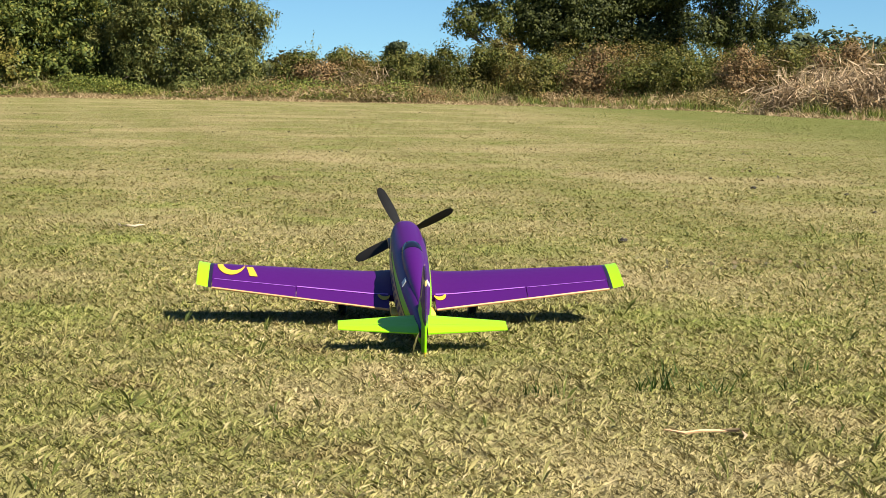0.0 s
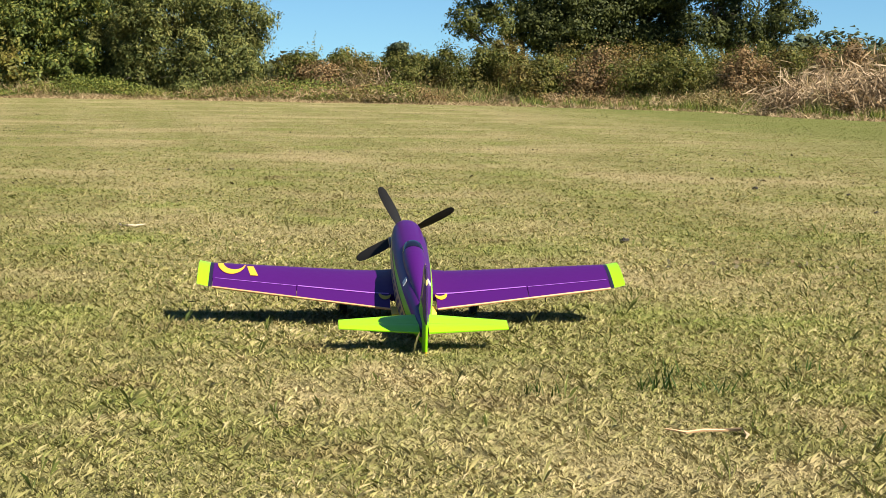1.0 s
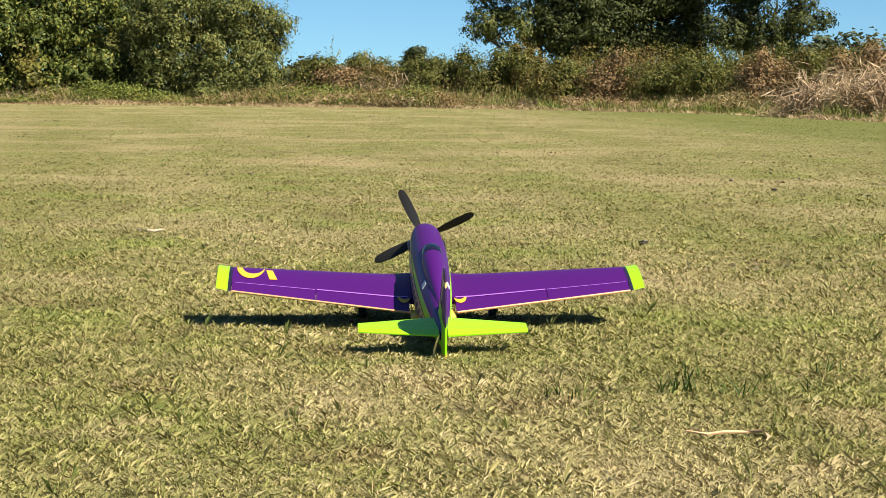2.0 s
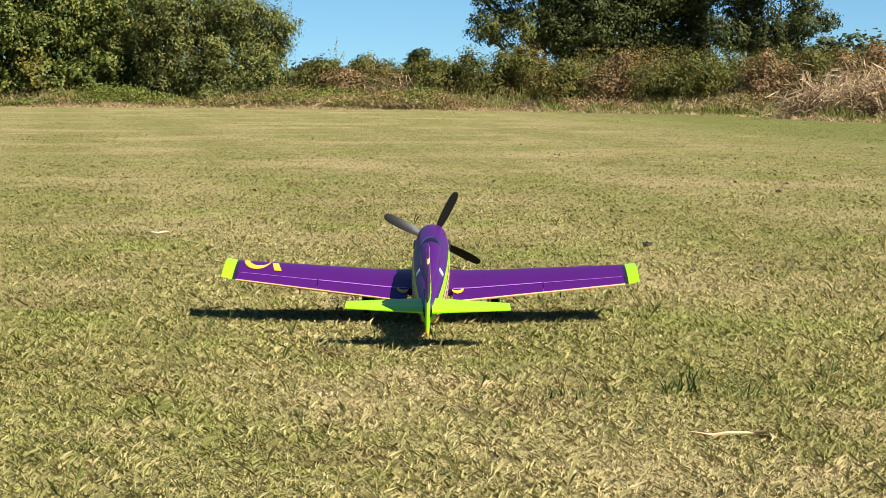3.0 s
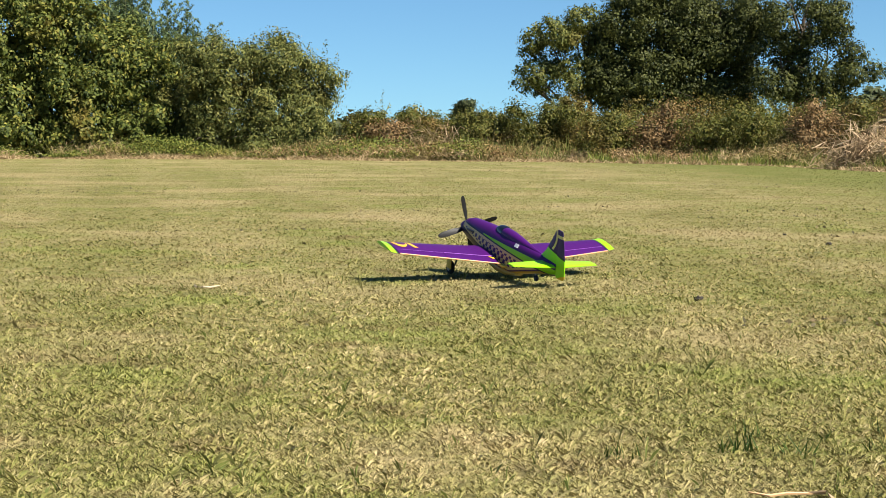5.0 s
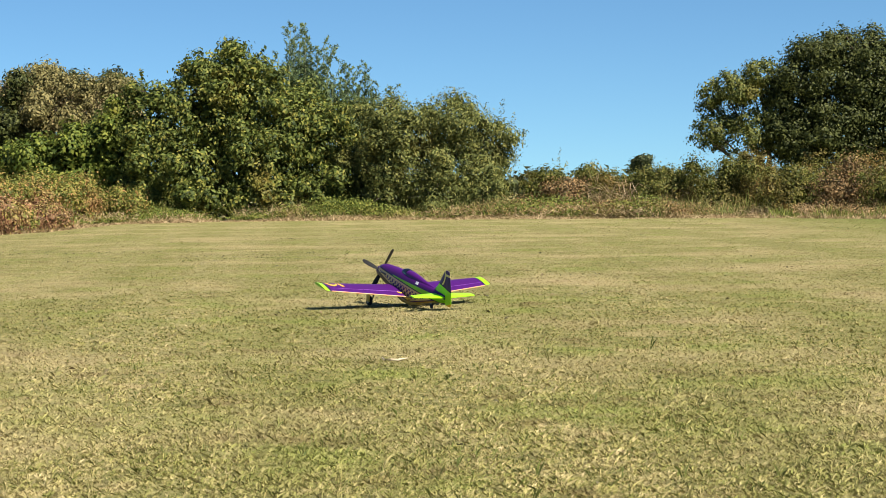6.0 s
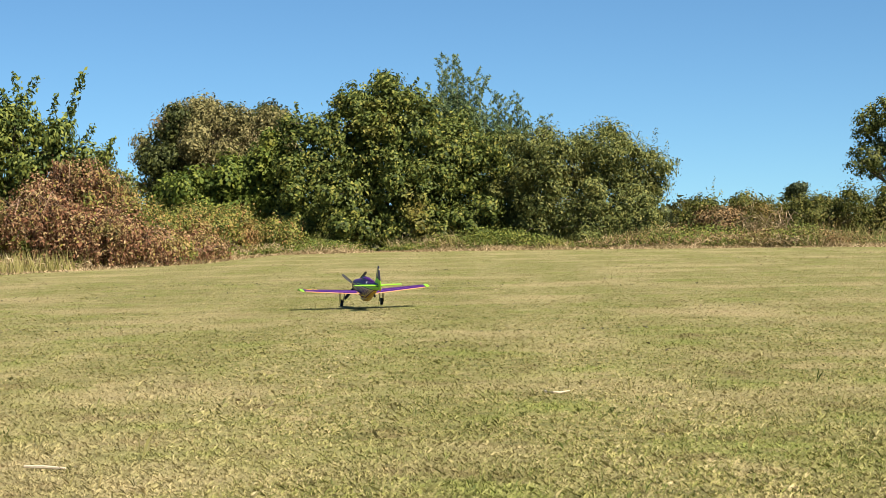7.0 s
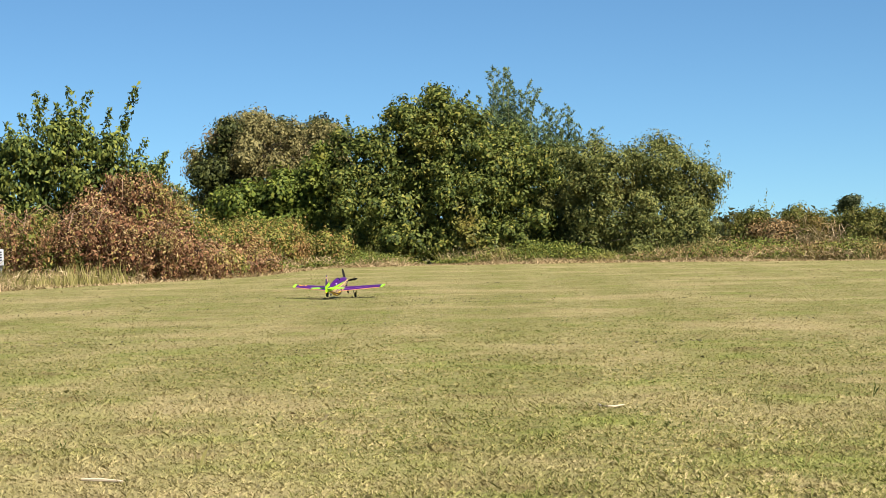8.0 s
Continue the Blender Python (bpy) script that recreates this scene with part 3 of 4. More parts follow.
MULB = lobes5([(-21.01, 41.14, 2.4, 1.1, 0.95), (-19.78, 41.45, 2.5, 0.95, 1.1), (-18.9, 41.67, 2.2, 0.75, 0.8), (-22.38, 40.79, 2.4, 0.98, 0.98), (-20.31, 41.32, 3.3, 0.8, 0.7), (-19.22, 41.6, 3.1, 0.5, 0.6), (-21.54, 41.01, 3.2, 0.5, 0.5), (-21.6, 41.2, 1.4, 1.1, 0.8), (-20.2, 41.6, 1.5, 1.0, 0.8)])
SMALL = lobes5([(-18.75, 43.77, 2.0, 0.59, 0.85), (-18.4, 43.86, 1.6, 0.45, 0.7)])
BIG = lobes5([(4.88, 74.95, 4.61, 1.73, 2.08), (6.72, 75.12, 5.06, 1.97, 2.2), (8.57, 75.27, 4.81, 1.85, 2.2), (5.57, 74.92, 2.75, 2.31, 1.27), (8.33, 75.15, 2.74, 2.08, 1.16), (3.72, 74.77, 3.0, 1.04, 1.16), (6.5, 75.16, 6.21, 1.39, 1.04)])
AIRY = lobes5([(1.65, 74.65, 4.17, 1.27, 1.04), (0.84, 74.54, 3.25, 0.81, 0.58), (2.81, 74.78, 4.85, 1.04, 0.88), (2.34, 74.66, 3.24, 1.16, 1.04), (0.5, 74.49, 2.9, 0.58, 0.46)])
RIGHT = lobes5([(10.59, 72.59, 3.53, 1.12, 1.35), (12.39, 72.61, 3.77, 1.35, 1.12), (13.41, 72.55, 3.11, 0.9, 0.9), (9.93, 72.48, 2.4, 1.12, 0.68), (12.18, 72.49, 2.54, 0.79, 0.45), (11.47, 72.76, 5.33, 1.57, 1.12)])

plant("broadleaf_bush", "large dense dark green bush with yellowing patches at the field's edge", "bush", (-15.4, 60.1), MAIN, 0.12,
      joined(leaf_cloud(budded(MAIN, 190, 21, 0.2, 0.5), 4800, 14, 0.148, 0.077, 0.125, 21), shoots([(-16.9, 59.7, 5.0), (-15.6, 60, 5.5), (-15.2, 60, 5.4), (-18.3, 59.4, 4.4), (-14.6, 60, 5.3)], [(-16.9, 59.7, 5.65), (-15.7, 60, 6.15), (-15.0, 60, 6.0), (-18.5, 59.4, 5.1), (-14.3, 60, 5.8)], 0.05, 0.15, 0.09, 22)), L_MAIN, 23)
plant("feathery_bush", "dull grey-green feathery bush with a dark hollow foot", "bush", (-8.4, 59.8), SECOND, 0.10,
      joined(leaf_cloud(budded(SECOND, 130, 31), 3600, 14, 0.13, 0.05, 0.13, 31), shoots([(-6.5, 60.2, 2.7), (-6.2, 60.2, 2.3), (-6.9, 60.1, 3.0), (-5.9, 60.2, 1.8)], [(-6.3, 60.2, 3.9), (-5.9, 60.2, 3.5), (-6.8, 60.1, 3.8), (-5.5, 60.2, 2.9)], 0.05, 0.10, 0.035, 32, 3, 0.09)), L_SECOND, 33)
plant("round_tree", "round olive-brown tree with bare purplish twigs on top", "tree", (-24.4, 68.2), ROUND, 0.16, leaf_cloud(budded(ROUND, 120, 41), 3200, 13, 0.14, 0.07, 0.14, 41), L_ROUND, 43)
plant("dark_tree", "dark green tree closing in behind the round olive tree", "tree", (-25.4, 70.6), DARKEDGE, 0.16, leaf_cloud(budded(DARKEDGE, 60, 45), 1500, 13, 0.15, 0.08, 0.14, 46), L_BIG, 47)
plant("green_bush", "bright green leafy bush beside the tall bush", "bush", (-20.8, 59.8), FRESH, 0.07, leaf_cloud(budded(FRESH, 60, 51), 1300, 14, 0.17, 0.10, 0.14, 51), L_FRESH, 53)
plant("mulberry_tree", "young large-leaved tree with upright leafy shoots", "tree", (-20.4, 41.3), MULB, 0.09,
      joined(leaf_cloud(budded(MULB, 60, 61, 0.18, 0.4), 1350, 14, 0.15, 0.07, 0.13, 61, droop=1.5), shoots([(-20.6, 41.2, 3.6), (-20.1, 41.3, 3.6), (-19.6, 41.4, 3.4), (-19.0, 41.6, 3.4), (-21.4, 41, 3.3), (-20.9, 41.1, 3.6), (-18.6, 41.7, 2.6), (-18.4, 41.7, 2.3), (-22.3, 40.8, 3.0), (-20.4, 41.2, 3.4), (-19.8, 41.3, 3.5), (-19.3, 41.5, 3.3), (-21.1, 41.0, 3.3), (-21.9, 40.9, 3.0), (-18.9, 41.6, 3.0)],
             [(-20.9, 41.2, 4.75), (-20.1, 41.3, 4.85), (-19.5, 41.4, 4.75), (-18.4, 41.6, 4.8), (-21.7, 41, 4.0), (-20.6, 41.1, 4.6), (-18.2, 41.7, 3.5), (-17.7, 41.7, 3.2), (-22.5, 40.8, 3.9), (-20.4, 41.2, 4.4), (-19.9, 41.3, 4.3), (-19.1, 41.5, 4.3), (-21.3, 41.0, 4.2), (-22.1, 40.9, 3.7), (-18.7, 41.6, 3.9)], 0.032, 0.15, 0.07, 62, 3, 0.08, 1.6)), L_MULB, 63)
plant("small_dark_bush", "small dark bush beside the brambles", "bush", (-18.6, 43.8), SMALL, 0.05, leaf_cloud(budded(SMALL, 24, 71, 0.15, 0.28), 380, 13, 0.11, 0.07, 0.11, 71), L_SECOND, 73)
plant("spreading_tree", "tall dense dark green tree behind the hedge", "tree", (6.6, 75.1), BIG, 0.22, joined(leaf_cloud(budded(BIG, 190, 81, 0.25, 0.6), 5200, 15, 0.135, 0.075, 0.16, 81), shoots([(6.0, 75, 6.8), (7, 75, 6.7), (8.5, 75, 6.6), (5.2, 75, 6.2)], [(5.9, 75, 7.5), (7.1, 75, 7.4), (8.8, 75, 7.3), (5.0, 75, 6.9)], 0.05, 0.16, 0.09, 82, 2, 0.1)), L_BIG, 83)
plant("open_tree", "open-crowned pale green tree leaning out from the larger tree", "tree", (3.2, 74.8), AIRY, 0.14, leaf_cloud(budded(AIRY, 34, 91, 0.28, 0.52)[5:] + AIRY[1:2] + AIRY[4:5], 1050, 15, 0.13, 0.075, 0.11, 91, inner=0.05, ragged=0.05), L_AIRY, 93)
plant("gappy_tree", "dark green tree with sky showing through its crown", "tree", (11.2, 72.7), RIGHT, 0.2, leaf_cloud(budded(RIGHT, 60, 101, 0.28, 0.55)[6:], 1700, 14, 0.135, 0.078, 0.13, 101, inner=0.05, ragged=0.06), L_BIG, 103)
DISTANT = lobes5([(-3.5, 130.8, 2.75, 0.55, 0.4), (-4.0, 130.8, 2.45, 0.35, 0.3), (-3.2, 130.8, 2.35, 0.3, 0.4)])
plant("distant_tree", "small far dark tree above the hedge", "tree", (-3.6, 130.8), DISTANT, 0.1, leaf_cloud(budded(DISTANT, 14, 113, 0.12, 0.3), 200, 12, 0.2, 0.13, 0.12, 111), L_FAR, 113)
SAPLING = lobes5([(-4.5, 61.8, 1.3, 0.3, 0.5)])
plant("sapling", "slender sapling rising above the hedge", "tree", (-4.5, 61.8), SAPLING, 0.03, joined(leaf_cloud(SAPLING, 20, 9, 0.09, 0.05, 0.08, 115), shoots([(-4.5, 61.8, 1.2), (-4.5, 61.8, 1.5), (-4.5, 61.8, 1.5)], [(-4.47, 61.8, 2.3), (-4.75, 61.8, 1.95), (-4.25, 61.8, 1.9)], 0.06, 0.08, 0.035, 116, 2, 0.04)), L_SECOND, 117)
MOUND = lobes5([(-3.65, 62.3, 1.0, 0.38, 0.55)])
plant("low_tree", "small dark rounded tree behind the hedge", "tree", (-3.65, 62.3), MOUND, 0.04, leaf_cloud(budded(MOUND, 10, 118, 0.15, 0.28), 180, 12, 0.12, 0.07, 0.12, 119), L_SECOND, 120)


def bamboo():
    e = tagged(new("bamboo_clump"), "tall bamboo with feathery drooping tops", "bamboo")
    rng = random.Random(5)
    culm_paint = plain("bamboo_culm", (0.16, 0.17, 0.06), 0.5)
    a, b = [], []
    for k in range(46):
        bm = bmesh.new()
        x, y = -13.1 + rng.uniform(-1.7, 2.2), 64.8 + rng.uniform(-0.9, 0.9)
        h = 6.6 - 0.72 * max(0, x + 14.0) + rng.uniform(-1.3, 0.45)
        lean = rng.uniform(-0.4, 0.7)
        pts = [Vector((x, y, -0.1)), Vector((x + lean * 0.15, y, h * 0.5)), Vector((x + lean * 0.5, y, h * 0.85)), Vector((x + lean, y, h))]
        add_tube(bm, pts, [0.03, 0.028, 0.015, 0.004], 5)
        part("culm", bm, culm_paint, e)
        for i in range(16):
            s = 0.15 + 0.85 * i / 15
            p = pts[1].lerp(pts[2], s / 0.7) if s < 0.7 else pts[2].lerp(pts[3], (s - 0.7) / 0.3)
            r = 0.50 * (1.05 - s) + 0.20
            t = rng.uniform(0, 6.28)
            q = p + Vector((math.cos(t) * r, math.sin(t) * r, r * rng.uniform(0.3, 0.9)))
            a.append(tuple(p))
            b.append(tuple(q))
    c = new("foliage", array_mesh("foliage", *joined(shoots(a, b, 0.035, 0.17, 0.03, 6, 3, 0.03, 0.9), leaf_cloud(BAMB, 260, 14, 0.20, 0.04, 0.2, 7)), L_BAMBOO))
    c.parent = e


bamboo()


def arching_canes(e, lb, n, seed, material):
    """Bare arching canes of a bramble."""
    rng = random.Random(seed)
    for _ in range(n):
        l = rng.choice(lb)
        a = rng.uniform(0, 6.28)
        p = Vector((l[0] + rng.uniform(-0.5, 0.5) * l[3], l[1] + rng.uniform(-0.5, 0.5) * l[4], 0.0))
        top = l[2] + l[5] * rng.uniform(0.8, 1.12)
        d = Vector((math.cos(a) * l[3], math.sin(a) * l[4], 0))
        bm = bmesh.new()
        add_tube(bm, [p, p + d * 0.35 + Vector((0, 0, top * 0.8)), p + d * 0.75 + Vector((0, 0, top)), p + d * 1.15 + Vector((0, 0, top * 0.75))], [0.012, 0.011, 0.009, 0.004], 4)
        part("cane", bm, material, e)


def hanging_vines(e, lb, n, seed):
    """Withered trails that hang down the face of a bramble."""
    rng = random.Random(seed)
    a, b = [], []
    for _ in range(n):
        l = rng.choice(lb)
        t = rng.uniform(math.pi, 2 * math.pi)
        x, y, z = l[0] + l[3] * 0.9 * math.cos(t), l[1] + l[4] * 0.9 * math.sin(t), l[2] + l[5] * rng.uniform(0.2, 0.95)
        a.append((x, y, z))
        b.append((x + rng.uniform(-0.25, 0.25), y - rng.uniform(0.0, 0.25), max(0.06, z - rng.uniform(0.4, 1.1))))
    c = new("withered_tangle", array_mesh("withered_tangle", *shoots(a, b, 0.03, 0.12, 0.032, seed, 2, 0.05, 1.6), L_BRAMBLE))
    c.parent = e


def bush(name, label, lobe_rows, material, clumps, leaf, seed, group="", spread=0.16, ragged=0.14, boughs=16):
    """One low bush: stems and a coat of leaves down to the ground."""
    lb = lobes5(lobe_rows)
    e = plant(name, label, "bush", lb[0][:2], lb, 0.03, leaf_cloud(budded(lb, boughs, seed, 0.15, 0.38), int(clumps * 1.1), 12, leaf, leaf * 0.55, spread * 0.75, seed, inner=0.2, ragged=ragged), material, seed, "stems", "foliage")
    return tagged(e, group=group)


BR = [(-18.55, 41.3, 1.9, 0.55, 0.75), (-17.95, 41.4, 1.6, 0.5, 0.7), (-19.3, 41.0, 1.5, 0.55, 0.6), (-20.61, 39.68, 0.8, 1.5, 1.0), (-18.89, 40.12, 0.85, 1.15, 0.9), (-17.97, 40.35, 0.7, 1.0, 0.85), (-21.93, 39.35, 0.9, 1.22, 1.1), (-17.32, 40.9, 0.4, 0.8, 0.55), (-17.2, 42.4, 0.22, 0.8, 0.36), (-17.4, 44.4, 0.22, 0.85, 0.38), (-17.8, 46.5, 0.22, 0.85, 0.38)]
M_CANE = plain("bramble_cane", (0.26, 0.16, 0.10), 0.8, vary=0.35, scale=20)
for i, l in enumerate([*BR, (-22.8, 41.6, 0.9, 1.4, 1.0)]):
    lb = [l, (l[0] + 0.5, l[1] + 0.5, l[2] * 0.7, l[3] * 0.7, l[4] * 0.8)]
    e = bush("bramble_bush", "tangled bramble thicket turning brown and red", lb, L_VINE if i in (1, 3, 8) else L_BRAMBLE, 520, 0.08, 200 + i, "brambles", ragged=0.5, boughs=30)
    arching_canes(e, lobes5(lb), 34, 210 + i, M_CANE)
    hanging_vines(e, lobes5(lb), 44, 230 + i)
for i, l in enumerate([(-17.93, 45.6, 0.6, 1.05, 0.75), (-17.2, 47.0, 0.6, 1.05, 0.7), (-16.9, 49.5, 0.6, 1.1, 0.75), (-17.6, 52.0, 0.6, 1.1, 0.75), (-18.9, 47.5, 0.8, 1.2, 0.8), (-19.5, 51.0, 0.8, 1.3, 0.85), (-17.5, 54.2, 0.5, 1.0, 0.75), (-16.9, 56.3, 0.4, 0.9, 0.6)]):
    l = (l[0] - 1.5, l[1], l[2] * 1.2, l[3], l[4] * 1.2)
    bush("bramble_bush", "low bramble with green tops and brown skirts", [l, (l[0] - 0.6, l[1] + 0.6, l[2], l[3] * 0.8, l[4])], L_BRAMBLE if i in (0, 4) else L_VINE, 420, 0.09, 220 + i, "brambles")
HA = [(-5.11, 58.55, 0.7, 0.72, 0.8), (-4.06, 58.4, 0.65, 0.72, 0.75), (-2.83, 58.6, 0.7, 0.91, 0.7), (-1.42, 58.6, 0.7, 0.91, 0.72), (-3.4, 59.8, 0.7, 1.09, 0.8), (-2.13, 59.8, 0.7, 1.09, 0.8), (-0.87, 58.26, 0.75, 1.09, 0.9), (0.58, 58.27, 0.8, 1.27, 1.05), (2.03, 58.27, 0.8, 1.09, 1.0), (1.48, 58.8, 1.2, 0.91, 0.8)]
for i, l in enumerate(HA):
    rusty = i == 1
    bush("hedge_bush", "low bush with dead red-brown leaves" if rusty else "low green and brown hedge bush", [l, (l[0] + 0.3, l[1] + 0.7, l[2], l[3] * 0.9, l[4] * 0.9)], L_RUSTY if rusty else L_HEDGE, 400, 0.09, 240 + i, "hedge bushes")
HC = [(2.85, 53.6, 0.6, 0.99, 0.85), (4.18, 53.3, 0.7, 0.99, 0.9), (5.5, 52.4, 0.7, 0.99, 0.9), (6.83, 51.4, 0.7, 0.99, 0.9), (8.15, 50.2, 0.75, 0.99, 0.9), (9.4, 48.6, 0.8, 1.1, 0.95), (10.4, 46.5, 0.8, 1.1, 1.0), (11.3, 44.5, 0.8, 1.1, 1.0)]
for i, l in enumerate(HC):
    bush("rusty_bush", "waist-high scrub of rusty brown and green leaves", [l, (l[0] + 0.5, l[1] + 0.9, l[2], l[3], l[4])], L_RUSTY if i in (1, 4, 6) else L_HEDGE, 430, 0.085, 260 + i, "rusty scrub")


for i, x in enumerate((4.4, 6.3, 8.2, 10.1, 12.0, 13.9)):
    bush("hedge_bush", "low green hedge bush behind the rusty scrub", [(x, 60.0 + 0.4 * (i % 3), 0.95, 1.25, 1.2 + 0.14 * (i % 2)), (x + 0.8, 60.8, 0.9, 1.15, 1.15)], L_HEDGE, 380, 0.095, 280 + i, "hedge bushes")


def cane_heap(x, y, r, h, seed, n=2600, canes=34):
    """A heap of bent dead canes and long dry leaves."""
    rng = np.random.default_rng(seed)
    e = tagged(new("cane_heap"), "heap of bleached dead cane and dry reed leaves", "dead cane", "cane heaps")
    rr = random.Random(seed)
    for _ in range(canes):
        bm = bmesh.new()
        a = rr.uniform(0, 6.28)
        p = Vector((x + rr.uniform(-r, r), y + rr.uniform(-r, r) * 0.7, 0))
        t = rr.uniform(0.5, 1.15) * h
        d = Vector((math.cos(a), math.sin(a) * 0.6, 0)) * rr.uniform(0.2, 0.9)
        add_tube(bm, [p, p + d * 0.3 + Vector((0, 0, t * 0.7)), p + d * 0.8 + Vector((0, 0, t)), p + d * 1.5 + Vector((0, 0, t * rr.uniform(0.6, 1.05)))], [0.016, 0.015, 0.012, 0.005], 4)
        part("cane", bm, M_DRYCANE, e)
    q = np.stack([x + rng.normal(size=n) * r * 0.55, y + rng.normal(size=n) * r * 0.4, np.abs(rng.normal(size=n)) * h * 0.42 + 0.05], 1)
    c = new("dry_leaves", array_mesh("dry_leaves", *leaf_arrays(q, rng.normal(size=(n, 3)) + [0, -0.4, 0.3], 0.38, 0.03, rng), L_CANE))
    c.parent = e


for i, (x, y, h) in enumerate([(8.5, 43.0, 0.8), (9.3, 41.6, 0.95), (10.2, 40.6, 1.1), (11.2, 39.6, 1.3), (11.4, 41.9, 1.4), (10.3, 42.8, 1.2), (9.2, 44.6, 1.0)]):
    cane_heap(x, y, 0.9, h, 300 + i)
for i, (x, y) in enumerate([(-2.9, 57.4), (-2.3, 57.6)]):
    cane_heap(x, y, 0.35, 0.95, 320 + i, 420, 9)


def far_woods():
    rng = np.random.default_rng(9)
    lb = []
    for a in np.arange(-34, 46, 0.5):
        d = 175 + rng.uniform(-12, 12)
        h = 2.0 + rng.uniform(0, 0.7) + (2.6 if -34 < a < -9.5 else 0)
        lb.append((-d * math.sin(radians(a)), d * math.cos(radians(a)), h * 0.5, 1.6, 1.6, h * 0.5))
    near = [l for l in lb if l[0] > 25]
    v, f = joined(leaf_cloud(lb, 2000, 9, 0.6, 0.45, 0.4, 10), leaf_cloud(near, 1700, 9, 0.6, 0.45, 0.4, 19))
    return tagged(new("far_woods", array_mesh("far_woods", v, f, L_FAR)), "low line of far woods on the horizon", "woods", kind="stuff")


far_woods()


# ---- the model airplane: x right, y forward, z up, origin at the wing ----
plane = tagged(new("model_airplane"), "purple and lime radio-controlled racing airplane taxiing on the grass", "model airplane")


def station(y, top, bot, hw, n=28, square=2.3):
    zc, hh = (top + bot) / 2, (top - bot) / 2
    out = []
    for k in range(n):
        t = 2 * math.pi * k / n
        c, s = math.cos(t), math.sin(t)
        out.append(Vector((hw * math.copysign(abs(c) ** (2 / square), c), y, zc + hh * math.copysign(abs(s) ** (2 / square), s))))
    return out


BODY = [(0.425, 0.074, -0.014, 0.043), (0.40, 0.092, -0.020, 0.049), (0.34, 0.106, -0.037, 0.056), (0.25, 0.111, -0.058, 0.062), (0.15, 0.116, -0.074, 0.066), (0.05, 0.119, -0.088, 0.067), (-0.05, 0.118, -0.102, 0.066), (-0.15, 0.114, -0.110, 0.063), (-0.25, 0.108, -0.098, 0.057), (-0.35, 0.101, -0.070, 0.049), (-0.45, 0.094, -0.045, 0.040), (-0.55, 0.088, -0.020, 0.030), (-0.65, 0.082, 0.002, 0.020), (-0.72, 0.076, 0.016, 0.012)]
fuselage = part("fuselage", loft([station(*s) for s in BODY]), M_FUSE, plane, "purple fuselage with lime flash and chequered cream side")


def hump(y, base, top, hw, n=17):
    return [Vector((hw * math.cos(math.pi * k / (n - 1)), y, base + (top - base) * math.sin(math.pi * k / (n - 1)) ** 0.8)) for k in range(n)]


SPINE = [(-0.085, 0.104, 0.1385, 0.036), (-0.12, 0.102, 0.139, 0.037), (-0.17, 0.0995, 0.136, 0.036), (-0.25, 0.095, 0.128, 0.031), (-0.34, 0.090, 0.115, 0.024), (-0.44, 0.084, 0.103, 0.015), (-0.53, 0.080, 0.092, 0.007)]
part("spine", loft([hump(*s) for s in SPINE], closed=True), M_PURPLE, plane, "smooth purple spine behind the canopy")
GLASS = [(0.035, 0.110, 0.1190, 0.015), (0.015, 0.109, 0.128, 0.024), (-0.008, 0.107, 0.138, 0.031), (-0.032, 0.106, 0.1435, 0.034), (-0.06, 0.105, 0.1445, 0.0355), (-0.080, 0.1045, 0.141, 0.036), (-0.084, 0.104, 0.1395, 0.036)]
part("canopy", loft([hump(*s) for s in GLASS]), M_GLASS, plane, "small dark smoked canopy")


def box_bm(cx, cy, cz, sx, sy, sz, bevel=0.0):
    bm = bmesh.new()
    bmesh.ops.create_cube(bm, size=1, matrix=Matrix.Translation((cx, cy, cz)) @ Matrix.Diagonal((sx, sy, sz, 1)))
    if bevel:
        bmesh.ops.bevel(bm, geom=bm.edges[:], offset=bevel, segments=2, affect="EDGES", profile=0.6)
    return bm


def le(x):
    return 0.168 - 0.066 * x + 0.03 * max(0.0, 0.14 - x) / 0.08


def te(x):
    return -0.210 + 0.161 * x


def wing_mid(x):
    return -0.047 + 0.075 * x


def skin(x, c, upper):
    """Height of the wing's skin at span x and chord share c."""
    ch = le(x) - te(x)
    t = 0.62 * ch * (0.2969 * math.sqrt(c) - 0.126 * c - 0.3516 * c * c + 0.2843 * c**3 - 0.1015 * c**4)
    camber = 0.06 * ch * c * (1 - c)
    tilt = (0.5 - c) * 0.010
    return wing_mid(x) + camber + tilt + (t if upper else -t * 0.8)


def wing_piece(side, x0, x1, c0, c1, n=5, m=9):
    rings = []
    for i in range(n):
        x = x0 + (x1 - x0) * i / (n - 1)
        cs = [c0 + (c1 - c0) * (0.5 - 0.5 * math.cos(math.pi * k / (m - 1))) for k in range(m)]
        up = [(c, True) for c in reversed(cs)]
        dn = [(c, False) for c in (cs[1:] if c0 == 0 else cs)]
        if c1 == 1:
            dn = dn[:-1]
        rings.append([Vector((side * x, le(x) - c * (le(x) - te(x)), skin(x, c, u))) for c, u in up + dn])
    return loft(rings)


def on_wing(bm, side, lift=0.0012):
    """Lay flat shapes on the upper skin."""
    for v in bm.verts:
        x = abs(v.co.x)
        c = min(0.999, max(0.001, (le(x) - v.co.y) / (le(x) - te(x))))
        v.co.z = skin(x, c, True) + lift
    return bm


def flat_poly(points):
    bm = bmesh.new()
    bm.faces.new([bm.verts.new((x, y, 0)) for x, y in points])
    bmesh.ops.triangulate(bm, faces=bm.faces)
    return bm


